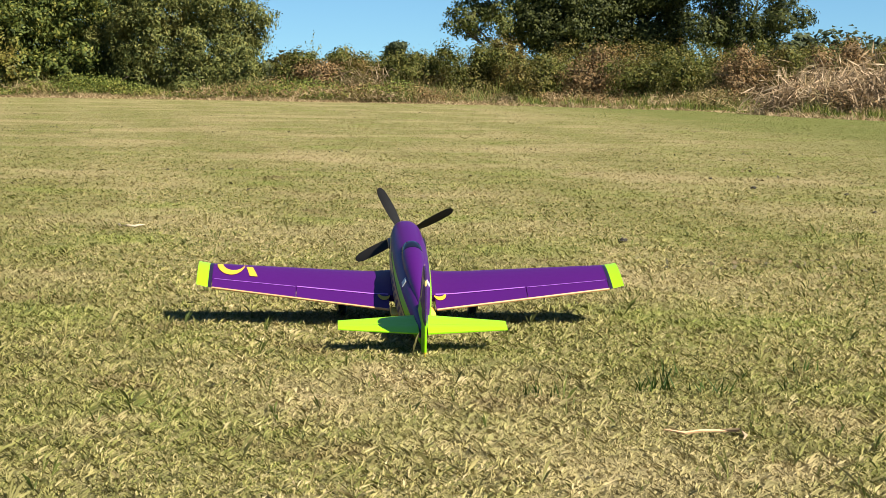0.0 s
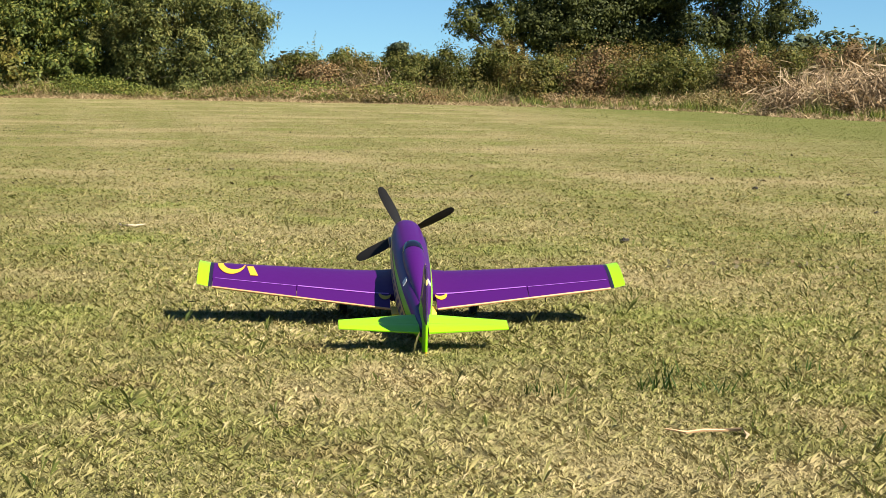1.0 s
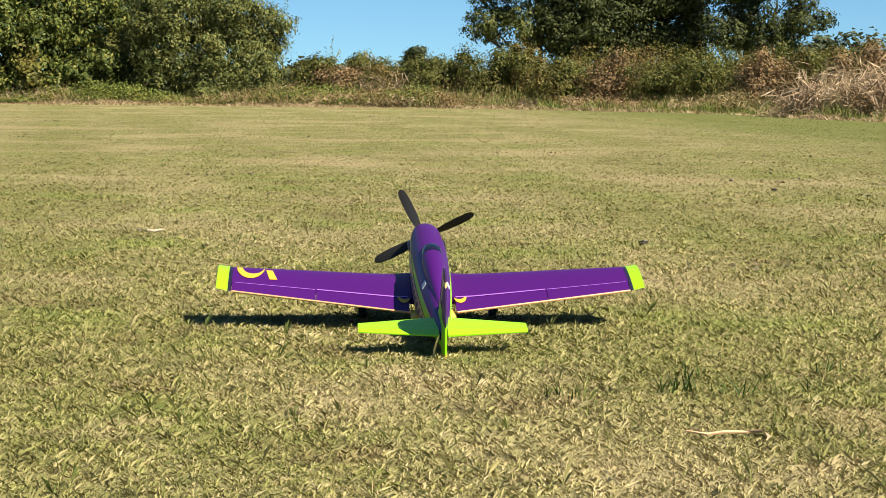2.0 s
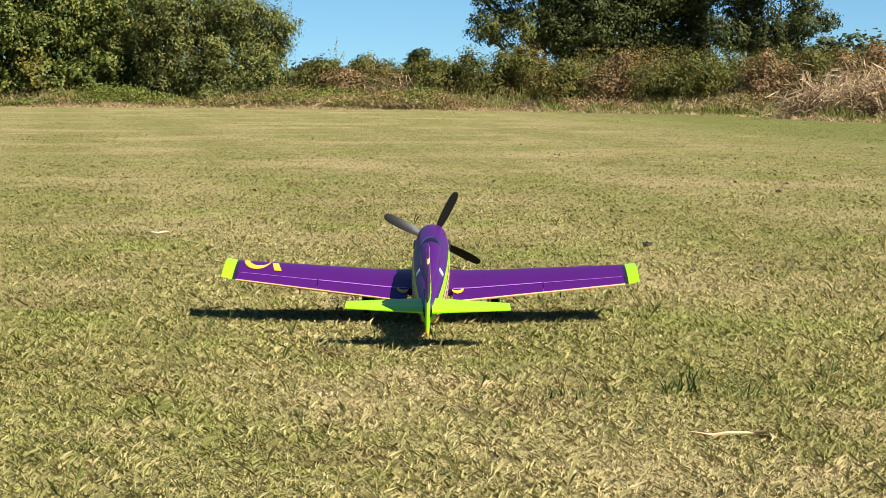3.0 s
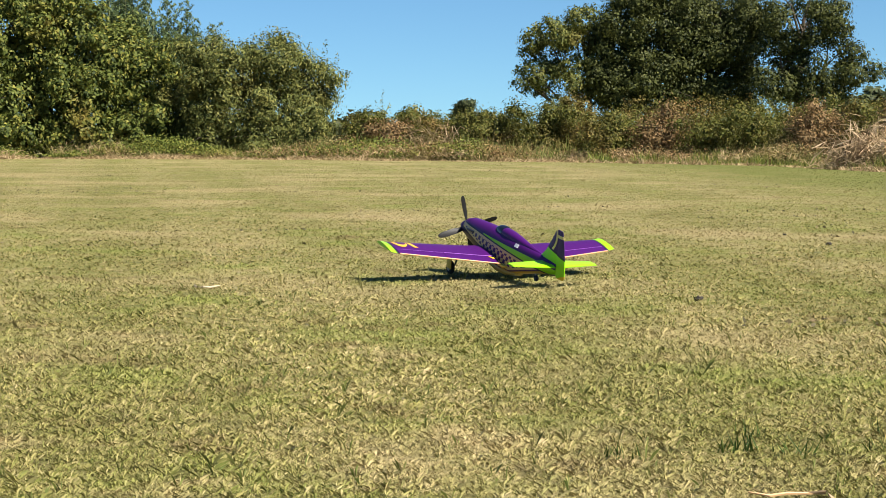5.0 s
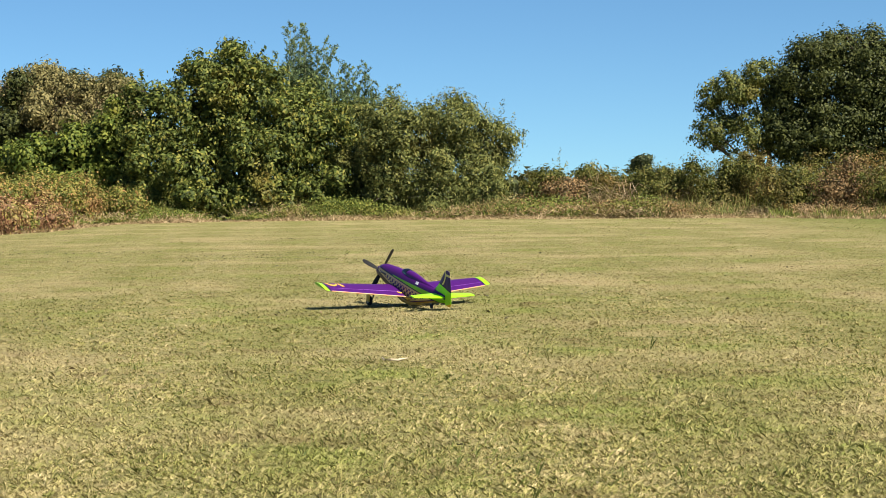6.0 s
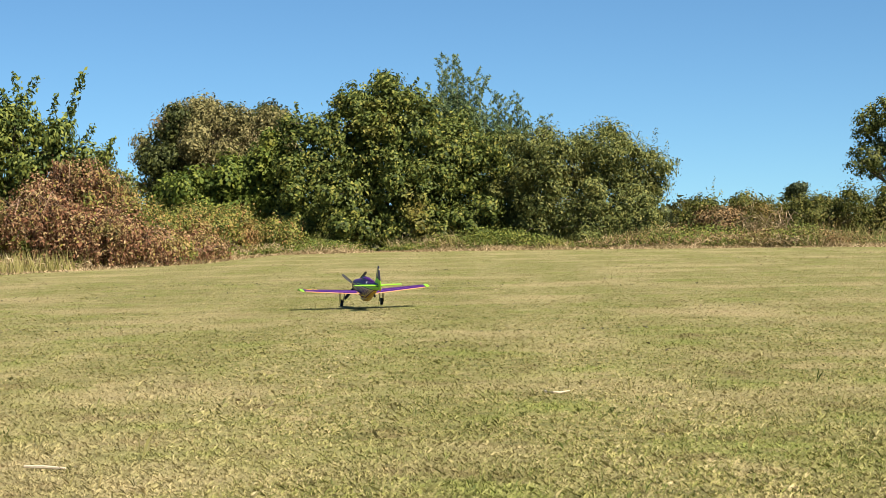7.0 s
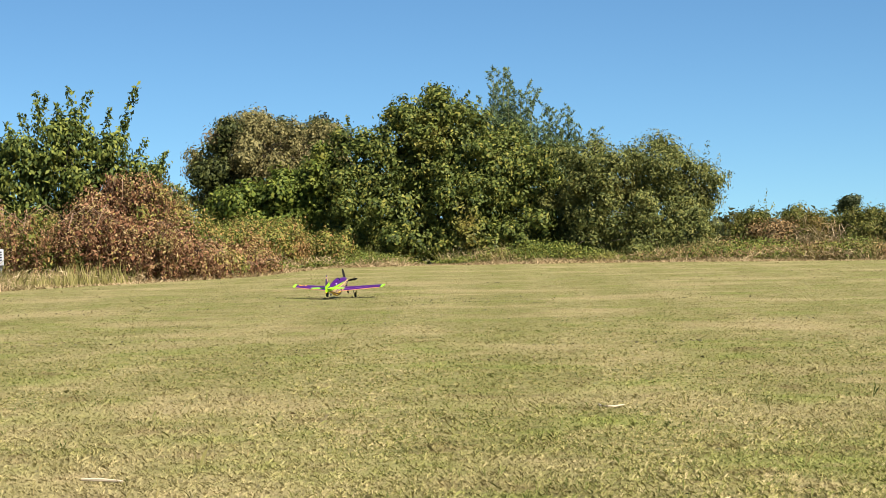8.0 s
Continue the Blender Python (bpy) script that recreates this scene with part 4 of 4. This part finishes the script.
def ribbon(outer, inner):
    """Flat band between two curves of equal count."""
    bm = bmesh.new()
    rows = []
    for (ax, ay), (bx, by) in zip(outer, inner):
        rows.append([bm.verts.new((ax + (bx - ax) * k / 3, ay + (by - ay) * k / 3, 0)) for k in range(4)])
    for a, b in zip(rows, rows[1:]):
        for k in range(3):
            bm.faces.new((a[k], a[k + 1], b[k + 1], b[k]))
    return bm


def strip(side, x0, x1, fy0, fy1, n=16):
    """Ribbon on the wing between two chord shares."""
    bm = bmesh.new()
    rows = []
    for i in range(n + 1):
        x = x0 + (x1 - x0) * i / n
        ch = le(x) - te(x)
        rows.append([bm.verts.new((side * x, le(x) - f * ch, 0)) for f in (fy0, fy0 + (fy1 - fy0) / 3, fy0 + (fy1 - fy0) * 2 / 3, fy1)])
    for a, b in zip(rows, rows[1:]):
        for j in range(3):
            bm.faces.new((a[j], a[j + 1], b[j + 1], b[j]))
    return bm


def five():
    """The stylised race number 5, lying along the wing with its head towards the fuselage."""
    ts = np.linspace(math.pi * 1.0, 2 * math.pi * 0.99, 24)
    bm = ribbon([(-0.612 + 0.047 * math.cos(t), 0.086 + 0.096 * math.sin(t)) for t in ts], [(-0.604 + 0.036 * math.cos(t), 0.090 + 0.062 * math.sin(t)) for t in ts])
    flag = [bm.verts.new((x, y, 0)) for x, y in ((-0.560, 0.070), (-0.538, 0.070), (-0.520, -0.014), (-0.546, -0.014))]
    bm.faces.new(flag)
    return on_wing(bm, -1, 0.0022)


for side, word in ((-1, "port"), (1, "starboard")):
    wing = part("wing", wing_piece(side, 0.045, 0.672, 0.0, 0.74, 9), M_PURPLE, plane, "tapered purple wing with dihedral")
    flap = part("flap", wing_piece(side, 0.078, 0.388, 0.748, 1.0, 5, 6), M_PURPLE, wing)
    ail = part("aileron", wing_piece(side, 0.3905, 0.6705, 0.748, 1.0, 5, 6), M_PURPLE, wing)
    pale = plain("pale_hinge", (0.30, 0.11, 0.45), 0.4)
    part("hinge_line", on_wing(strip(side, 0.08, 0.386, 0.726, 0.745), side, 0.0012), pale, wing, "pale crease along the flap hinge")
    part("hinge_line", on_wing(strip(side, 0.392, 0.664, 0.734, 0.745), side, 0.0010), pale, wing, "pale crease along the aileron hinge")
    tip_stripe = part("stripe", wing_piece(side, 0.6725, 0.684, 0.0, 1.0, 2), M_STRIPE, wing, "dark stripe")
    tip_bm = wing_piece(side, 0.6845, 0.722, 0.0, 1.0, 4)
    for v in tip_bm.verts:
        v.co.z += 0.15 * max(0.0, abs(v.co.x) - 0.69)
        v.co.y += 0.002
    part("wingtip", tip_bm, M_LIME, wing, "lime green upturned wingtip")
    bm = bmesh.new()
    add_tube(bm, [(side * x, te(x) - 0.001, skin(x, 1.0, True)) for x in (0.08, 0.24, 0.40, 0.56, 0.67)], [0.0042] * 5, 6)
    part("trailing_edge", bm, M_TRIM, wing, "orange trailing edge")
    ts = np.linspace(0.1, 2.8, 14)
    curl = ribbon([(side * (0.095 + 0.021 * math.cos(t)), -0.100 - 0.040 * math.sin(t)) for t in ts], [(side * (0.092 + 0.018 * math.cos(t)), -0.095 - 0.020 * math.sin(t)) for t in ts])
    part("curl", on_wing(curl, side, 0.002), M_YELLOW, wing, "yellow curl")
    part("root_fairing", box_bm(side * 0.060, -0.18, -0.060, 0.030, 0.08, 0.012, 0.004), plain("fairing_paint", (0.85, 0.5, 0.06), 0.4), wing, "orange root fairing")
    if side < 0:
        part("numeral", five(), M_YELLOW, wing, "yellow race number")
    bm = bmesh.new()
    add_tube(bm, [(side * 0.45, -0.09, -0.035), (side * 0.45, -0.10, -0.05), (side * 0.45, -0.12, -0.02)], [0.002] * 3, 5)
    part("control_horn", bm, M_PROP, wing)

    # tailplane
    def tail_ring(x, c0, c1):
        s = (x - 0.008) / 0.252
        a, b = -0.555 - 0.068 * s, -0.732 + 0.028 * s
        z = 0.058 + 0.004 * s
        th = 0.009 * (1 - 0.45 * s)
        ya, yb = a + (b - a) * c0, a + (b - a) * c1
        k = [(0, 0.15 if c0 == 0 else 0.9), (0.25, 1.0), (0.6, 0.8), (1.0, 0.25 if c1 == 1 else 0.8)]
        up = [Vector((side * x, ya + (yb - ya) * u, z + th * h)) for u, h in k]
        return up + [Vector((side * x, ya + (yb - ya) * u, z - th * h)) for u, h in reversed(k)]

    stab = part("tailplane", loft([tail_ring(x, 0, 0.60) for x in (0.008, 0.09, 0.18, 0.25, 0.258)]), M_LIME, plane, "lime green tailplane")
    part("elevator", loft([tail_ring(x, 0.62, 1.0) for x in (0.014, 0.09, 0.18, 0.25, 0.258)]), M_LIME, stab)

    # main leg
    w = Vector((side * 0.228, 0.155, -0.150))
    bm = bmesh.new()
    add_tube(bm, [(side * 0.20, 0.10, -0.035), (side * 0.203, 0.118, -0.08), (side * 0.206, 0.152, -0.145)], [0.0065, 0.006, 0.005], 8)
    add_tube(bm, [(side * 0.206, 0.152, -0.145), (side * 0.212, 0.155, -0.150), (side * 0.244, 0.155, -0.150)], [0.004, 0.004, 0.004], 8)
    leg = part("landing_leg", bm, M_METAL, plane, "short metal landing leg")
    part("gear_door", box_bm(side * 0.2445, 0.144, -0.098, 0.004, 0.062, 0.110, 0.0015), M_DOOR, leg, "dark orange gear door")

    def wheel_rings(r, hw, prof):
        return [[w + Vector((side * hw * px, r * pr * math.cos(t), r * pr * math.sin(t))) for t in (2 * math.pi * k / 24 for k in range(24))] for px, pr in prof]

    tyre = part("tyre", loft(wheel_rings(0.040, 0.013, [(-1, 0.55), (-1, 0.82), (-0.75, 0.95), (0, 1.0), (0.75, 0.95), (1, 0.82), (1, 0.55)])), M_TYRE, leg, "black rubber tyre")
    part("rim", loft(wheel_rings(0.040, 0.0145, [(-1, 0.2), (-1, 0.48), (-0.9, 0.54), (0.9, 0.54), (1, 0.48), (1, 0.2)])), M_RIM, leg)
    decal_bm = box_bm(0, 0, 0, 0.003, 0.040, 0.022)
    bmesh.ops.transform(decal_bm, matrix=pose(side * 0.0385, -0.295, 0.082, 0, -31 * side, 0), verts=decal_bm.verts)
    part("decal", decal_bm, M_WHITE, fuselage, "small white decal")


def fin_ring(z, a, b, th, front=0.2, back=0.5):
    k = [(0.0, front), (0.3, 1.0), (0.7, 0.8), (1.0, back)]
    return [Vector((th * h, a + (b - a) * u, z)) for u, h in k] + [Vector((-th * h, a + (b - a) * u, z)) for u, h in reversed(k)]


fin = part("fin", loft([fin_ring(0.070, -0.48, -0.716, 0.010), fin_ring(0.095, -0.54, -0.717, 0.009), fin_ring(0.13, -0.585, -0.718, 0.009), (fin_ring(0.20, -0.640, -0.721, 0.007)), fin_ring(0.255, -0.678, -0.724, 0.005), fin_ring(0.266, -0.695, -0.724, 0.003)]), M_FIN, plane, "tail fin, lime foot and dark curled top")
part("rudder", loft([fin_ring(0.0, -0.735, -0.800, 0.006, 0.8, 0.2), fin_ring(0.016, -0.722, -0.815, 0.008, 0.9, 0.2), fin_ring(0.10, -0.720, -0.806, 0.008, 0.9, 0.2), fin_ring(0.18, -0.723, -0.785, 0.007, 0.9, 0.2), fin_ring(0.25, -0.727, -0.762, 0.005, 0.9, 0.2), fin_ring(0.265, -0.728, -0.752, 0.003, 0.9, 0.3)]), M_FIN, fin, "rudder")

bm = bmesh.new()
add_tube(bm, [(0, -0.47, -0.02), (0, -0.485, -0.045), (0, -0.495, -0.060)], [0.004, 0.004, 0.003], 6)
tail_leg = part("tail_leg", bm, M_METAL, plane)
part("tail_wheel", loft([[Vector((px * 0.008, -0.495 + r * 0.018 * math.cos(t), -0.060 + r * 0.018 * math.sin(t))) for t in (2 * math.pi * k / 20 for k in range(20))] for px, r in ((-1, 0.5), (-1, 0.85), (0, 1), (1, 0.85), (1, 0.5))]), M_TYRE, tail_leg, "small black tail wheel")
part("exhaust", box_bm(0.060, 0.27, 0.045, 0.014, 0.10, 0.014, 0.004), M_STRIPE, fuselage)
part("exhaust", box_bm(-0.060, 0.27, 0.045, 0.014, 0.10, 0.014, 0.004), M_STRIPE, fuselage)
part("air_scoop", loft([station(y, t, b, h, 16) for y, t, b, h in ((0.06, -0.075, -0.120, 0.030), (-0.03, -0.075, -0.132, 0.036), (-0.14, -0.08, -0.130, 0.036), (-0.28, -0.08, -0.100, 0.026))]), plain("scoop_paint", (0.50, 0.32, 0.06), 0.4), plane, "orange belly scoop")

HUB = (0.0, 0.438, 0.028)
propeller = part("propeller", loft([[Vector((r * math.cos(t), y, r * math.sin(t))) for t in (2 * math.pi * k / 24 for k in range(24))] for y, r in ((-0.014, 0.041), (0.0, 0.042), (0.025, 0.038), (0.05, 0.027), (0.068, 0.012), (0.073, 0.002))]), M_PURPLE, plane, "four-bladed propeller with purple spinner")
for k in range(4):
    rings = []
    for r, ch, tw, th in ((0.028, 0.022, 50, 0.010), (0.055, 0.031, 40, 0.007), (0.09, 0.037, 31, 0.005), (0.14, 0.037, 24, 0.004), (0.178, 0.032, 20, 0.003), (0.194, 0.022, 18, 0.002), (0.200, 0.008, 18, 0.001)):
        a = radians(tw)
        ring = []
        for u, h in ((-0.5, 0.1), (-0.2, 1.0), (0.2, 0.9), (0.5, 0.1), (0.2, -0.5), (-0.2, -0.5)):
            ring.append(Matrix.Rotation(radians(90 * k), 3, "Y") @ Vector((u * ch * math.cos(a) - h * th * math.sin(a) * 0.5, u * ch * math.sin(a) + h * th * 0.5, r)))
        rings.append(ring)
    part("blade", loft(rings), M_PROP, propeller, "black blade")


# ---- small things lying on the grass ----
def litter():
    """Dark scraps of leaf and soil strewn over the mown field, thicker in a few drifts."""
    rng = np.random.default_rng(77)
    x, y = rng.uniform(-16, 9, 150), rng.uniform(5, 50, 150)
    for cx, cy, w, d, n in ((-6.4, 25.2, 0.8, 0.5, 90), (-11.1, 22.4, 1.6, 0.5, 90), (-10.2, 27.5, 1.2, 0.5, 90), (2.7, 16.3, 0.5, 0.3, 30), (1.75, 7.95, 0.16, 0.15, 16), (1.25, 8.05, 0.15, 0.12, 12), (3.3, 14.2, 0.6, 0.5, 40), (-1.0, 40.0, 3.0, 0.8, 90), (3.6, 29.0, 1.2, 0.6, 60), (-4.0, 13.0, 1.5, 0.6, 40)):
        x = np.concatenate([x, cx + rng.normal(size=n) * w])
        y = np.concatenate([y, cy + rng.normal(size=n) * d])
    for k in range(46):
        n, run = int(rng.integers(8, 26)), rng.uniform(0.5, 2.2)
        cx, cy = rng.uniform(-15, 4), rng.uniform(14, 46)
        q = rng.uniform(-run, run, n)
        x = np.concatenate([x, cx + q])
        y = np.concatenate([y, cy + q * 0.3 + rng.normal(size=n) * 0.07])
    ok = inside_field(x, y)
    x, y = x[ok], y[ok]
    c = np.stack([x, y, ground_z(y) + 0.016], 1)
    nr = rng.normal(size=c.shape) * 0.45 + [0.0, -0.2, 1.0]
    v, f = leaf_arrays(c, nr, 0.036, 0.02, rng)
    return tagged(new("lawn_litter", array_mesh("lawn_litter", v, f, L_LITTER)), "dark dead leaf scraps strewn on the lawn", "leaf litter", kind="stuff")


litter()


def stick(name, label, pts, radii, seed=0):
    bm = bmesh.new()
    add_tube(bm, [(x, y, z + float(ground_z(y))) for x, y, z in pts], radii, 7)
    return tagged(part(name, bm, M_STICK), label, "stick")


stick("bent_stick", "pale bent stick lying on the grass", [(-1.773, 9.85, 0.013), (-1.737, 9.71, 0.016), (-1.697, 9.68, 0.018), (-1.661, 9.70, 0.016), (-1.630, 9.83, 0.013)], [0.004, 0.006, 0.007, 0.006, 0.003])
stick("straight_stick", "short straight bleached stick on the grass", [(-3.332, 6.62, 0.014), (-3.240, 6.60, 0.016), (-3.138, 6.58, 0.014)], [0.006, 0.008, 0.005])


def dry_leaf():
    e = tagged(new("dry_stalk"), "curled dry maize leaf on the grass", "dry leaf")
    e.location = (0.012, 0.09, float(ground_z(4.1)))
    bm = bmesh.new()
    add_tube(bm, [(0.515, 4.12, 0.014), (0.56, 4.09, 0.012), (0.60, 4.10, 0.016), (0.69, 4.10, 0.017)], [0.002, 0.004, 0.004, 0.003], 6)
    part("stalk", bm, plain("tan_stalk", (0.60, 0.36, 0.18), 0.8, vary=0.3, scale=40), e)
    bm = loft([[Vector((0.64, 4.11, 0.018)), Vector((0.64, 4.10, 0.020)), Vector((0.64, 4.10, 0.017))], [Vector((0.69, 4.12, 0.020)), Vector((0.69, 4.09, 0.026)), Vector((0.69, 4.09, 0.022))], [Vector((0.705, 4.07, 0.014)), Vector((0.692, 4.04, 0.018)), Vector((0.692, 4.04, 0.014))], [Vector((0.68, 4.0, 0.008)), Vector((0.678, 3.998, 0.009)), Vector((0.678, 3.998, 0.007))]])
    part("blade", bm, M_DRYCANE, e)


dry_leaf()


def clod(x, y, r, seed):
    rng = random.Random(seed)
    bm = bmesh.new()
    bmesh.ops.create_icosphere(bm, subdivisions=2, radius=r)
    for v in bm.verts:
        v.co *= 0.7 + 0.6 * noise.noise(v.co * (1.3 / r) + Vector((seed, 0, 0)))
        v.co.z *= 0.5
        v.co += Vector((x, y, r * 0.40 + float(ground_z(y))))
    return tagged(part("soil_clod", bm, M_CLOD), "dark clod of soil on the grass", "clod", "clods on the lawn")


clod(0.915, 9.21, 0.034, 1)
for i, (x, y, r) in enumerate(((2.33, 13.6, 0.03), (1.75, 8.4, 0.014), (2.2, 14.9, 0.02), (2.9, 13.0, 0.02), (1.4, 8.3, 0.012), (2.35, 8.3, 0.013), (2.7, 11.3, 0.02))):
    clod(x, y, r, 5 + i)


def tuft(x, y, h, n, seed, r=0.03):
    rng = np.random.default_rng(seed)
    v, f = blade_arrays(x + rng.normal(size=n) * r, y + rng.normal(size=n) * r * 0.6, rng.uniform(0.5, 1.1, n) * h, np.full(n, 0.0075), rng.uniform(0.1, 0.8, n), rng)
    return tagged(new("grass_tuft", array_mesh("grass_tuft", v, f, L_TUFT)), "taller dark green tuft of coarse grass", "grass tuft", "tufts on the lawn", "stuff")


for i, (x, y, h, n) in enumerate(((0.583, 4.82, 0.055, 14), (0.715, 4.76, 0.05, 8), (0.281, 4.68, 0.045, 7), (0.204, 4.72, 0.045, 4), (0.644, 5.06, 0.05, 7), (1.042, 5.11, 0.045, 6), (0.971, 4.85, 0.04, 5))):
    tuft(x, y, h * 1.25, int(n * 1.7), 400 + i)


def sign():
    e = tagged(new("field_sign"), "small white sign on a grey post in the tall grass", "sign")
    part("post", box_bm(-19.75, 36.95, 0.40, 0.05, 0.05, 0.9, 0.006), M_POST, e)
    part("board", box_bm(-19.72, 36.90, 0.66, 0.13, 0.02, 0.36, 0.004), M_BOARD, e, "white board")
    for k in range(4):
        part("text_bar", box_bm(-19.72, 36.888, 0.78 - 0.06 * k, 0.07, 0.006, 0.022), M_STRIPE, e)


sign()

# ---- movement ----
# seconds, x, y, z, heading to the left, nose up, right wing down
FLIGHT = [
    (0.0, -0.110, 6.149, 0.129, 4.3, 11.3, 0.0),
    (1.7, -0.110, 6.149, 0.129, 4.3, 11.3, 0.0),
    (2.4, -0.111, 6.155, 0.129, 4.2, 11.2, 0.0),
    (2.8, -0.122, 6.220, 0.133, 2.5, 10.0, 0.2),
    (3.0, -0.127, 6.310, 0.140, 0.4, 7.8, 0.4),
    (3.5, -0.106, 6.832, 0.140, -8.0, 8.6, 0.8),
    (4.0, 0.048, 7.690, 0.146, -10.8, 7.4, 0.3),
    (4.2, 0.156, 8.197, 0.145, -5.8, 8.0, 0.6),
    (5.3, -0.531, 11.622, 0.166, 34.3, 10.0, 0.7),
    (5.5, -0.969, 12.366, 0.166, 36.1, 9.5, 0.9),
    (6.0, -2.333, 14.180, 0.166, 34.7, 9.8, 0.2),
    (6.5, -3.891, 16.659, 0.188, 27.9, 7.3, -0.3),
    (7.0, -5.330, 19.241, 0.214, 27.8, -0.2, -0.6),
    (7.2, -6.011, 20.526, 0.214, 27.0, -3.5, 0.4),
    (7.4, -6.892, 22.225, 0.217, 22.6, -6.3, 0.0),
    (7.5, -7.294, 22.958, 0.213, 18.6, -6.4, 0.4),
    (7.6, -7.650, 23.900, 0.203, 14.3, -4.8, 0.0),
    (7.8, -8.180, 25.330, 0.195, 7.5, 3.8, -0.8),
    (8.0, -8.681, 27.028, 0.182, 3.1, 5.7, 0.5),
]
# Blade angle, clockwise from behind; the motor starts after two seconds.
SPIN = [(0.0, 61.0), (1.7, 61.0), (2.1, 66.0), (2.4, 130.0), (2.8, 345.0), (3.0, 476.0), (3.5, 825.0), (4.0, 1184.0), (4.2, 1294.0), (5.3, 2084.0), (5.5, 2208.0), (6.0, 2548.0), (6.5, 2886.0), (7.0, 3281.0), (7.5, 3604.0), (8.0, 3948.0)]


def motions():
    walk(plane, [(t, pose(x, y, z, 0, 0, h) @ pose(0, 0, 0, p, 0, 0) @ pose(0, 0, 0, 0, r, 0)) for t, x, y, z, h, p, r in FLIGHT])
    rows = []
    for (t0, a0), (t1, a1) in zip(SPIN, SPIN[1:]):
        n = max(1, math.ceil(abs(a1 - a0) / 80))
        rows += [(t0 + (t1 - t0) * k / n, pose(*HUB, 0, a0 + (a1 - a0) * k / n, 0)) for k in range(n)]
    rows.append((8.0, pose(*HUB, 0, SPIN[-1][1], 0)))
    walk(propeller, rows)


motions()
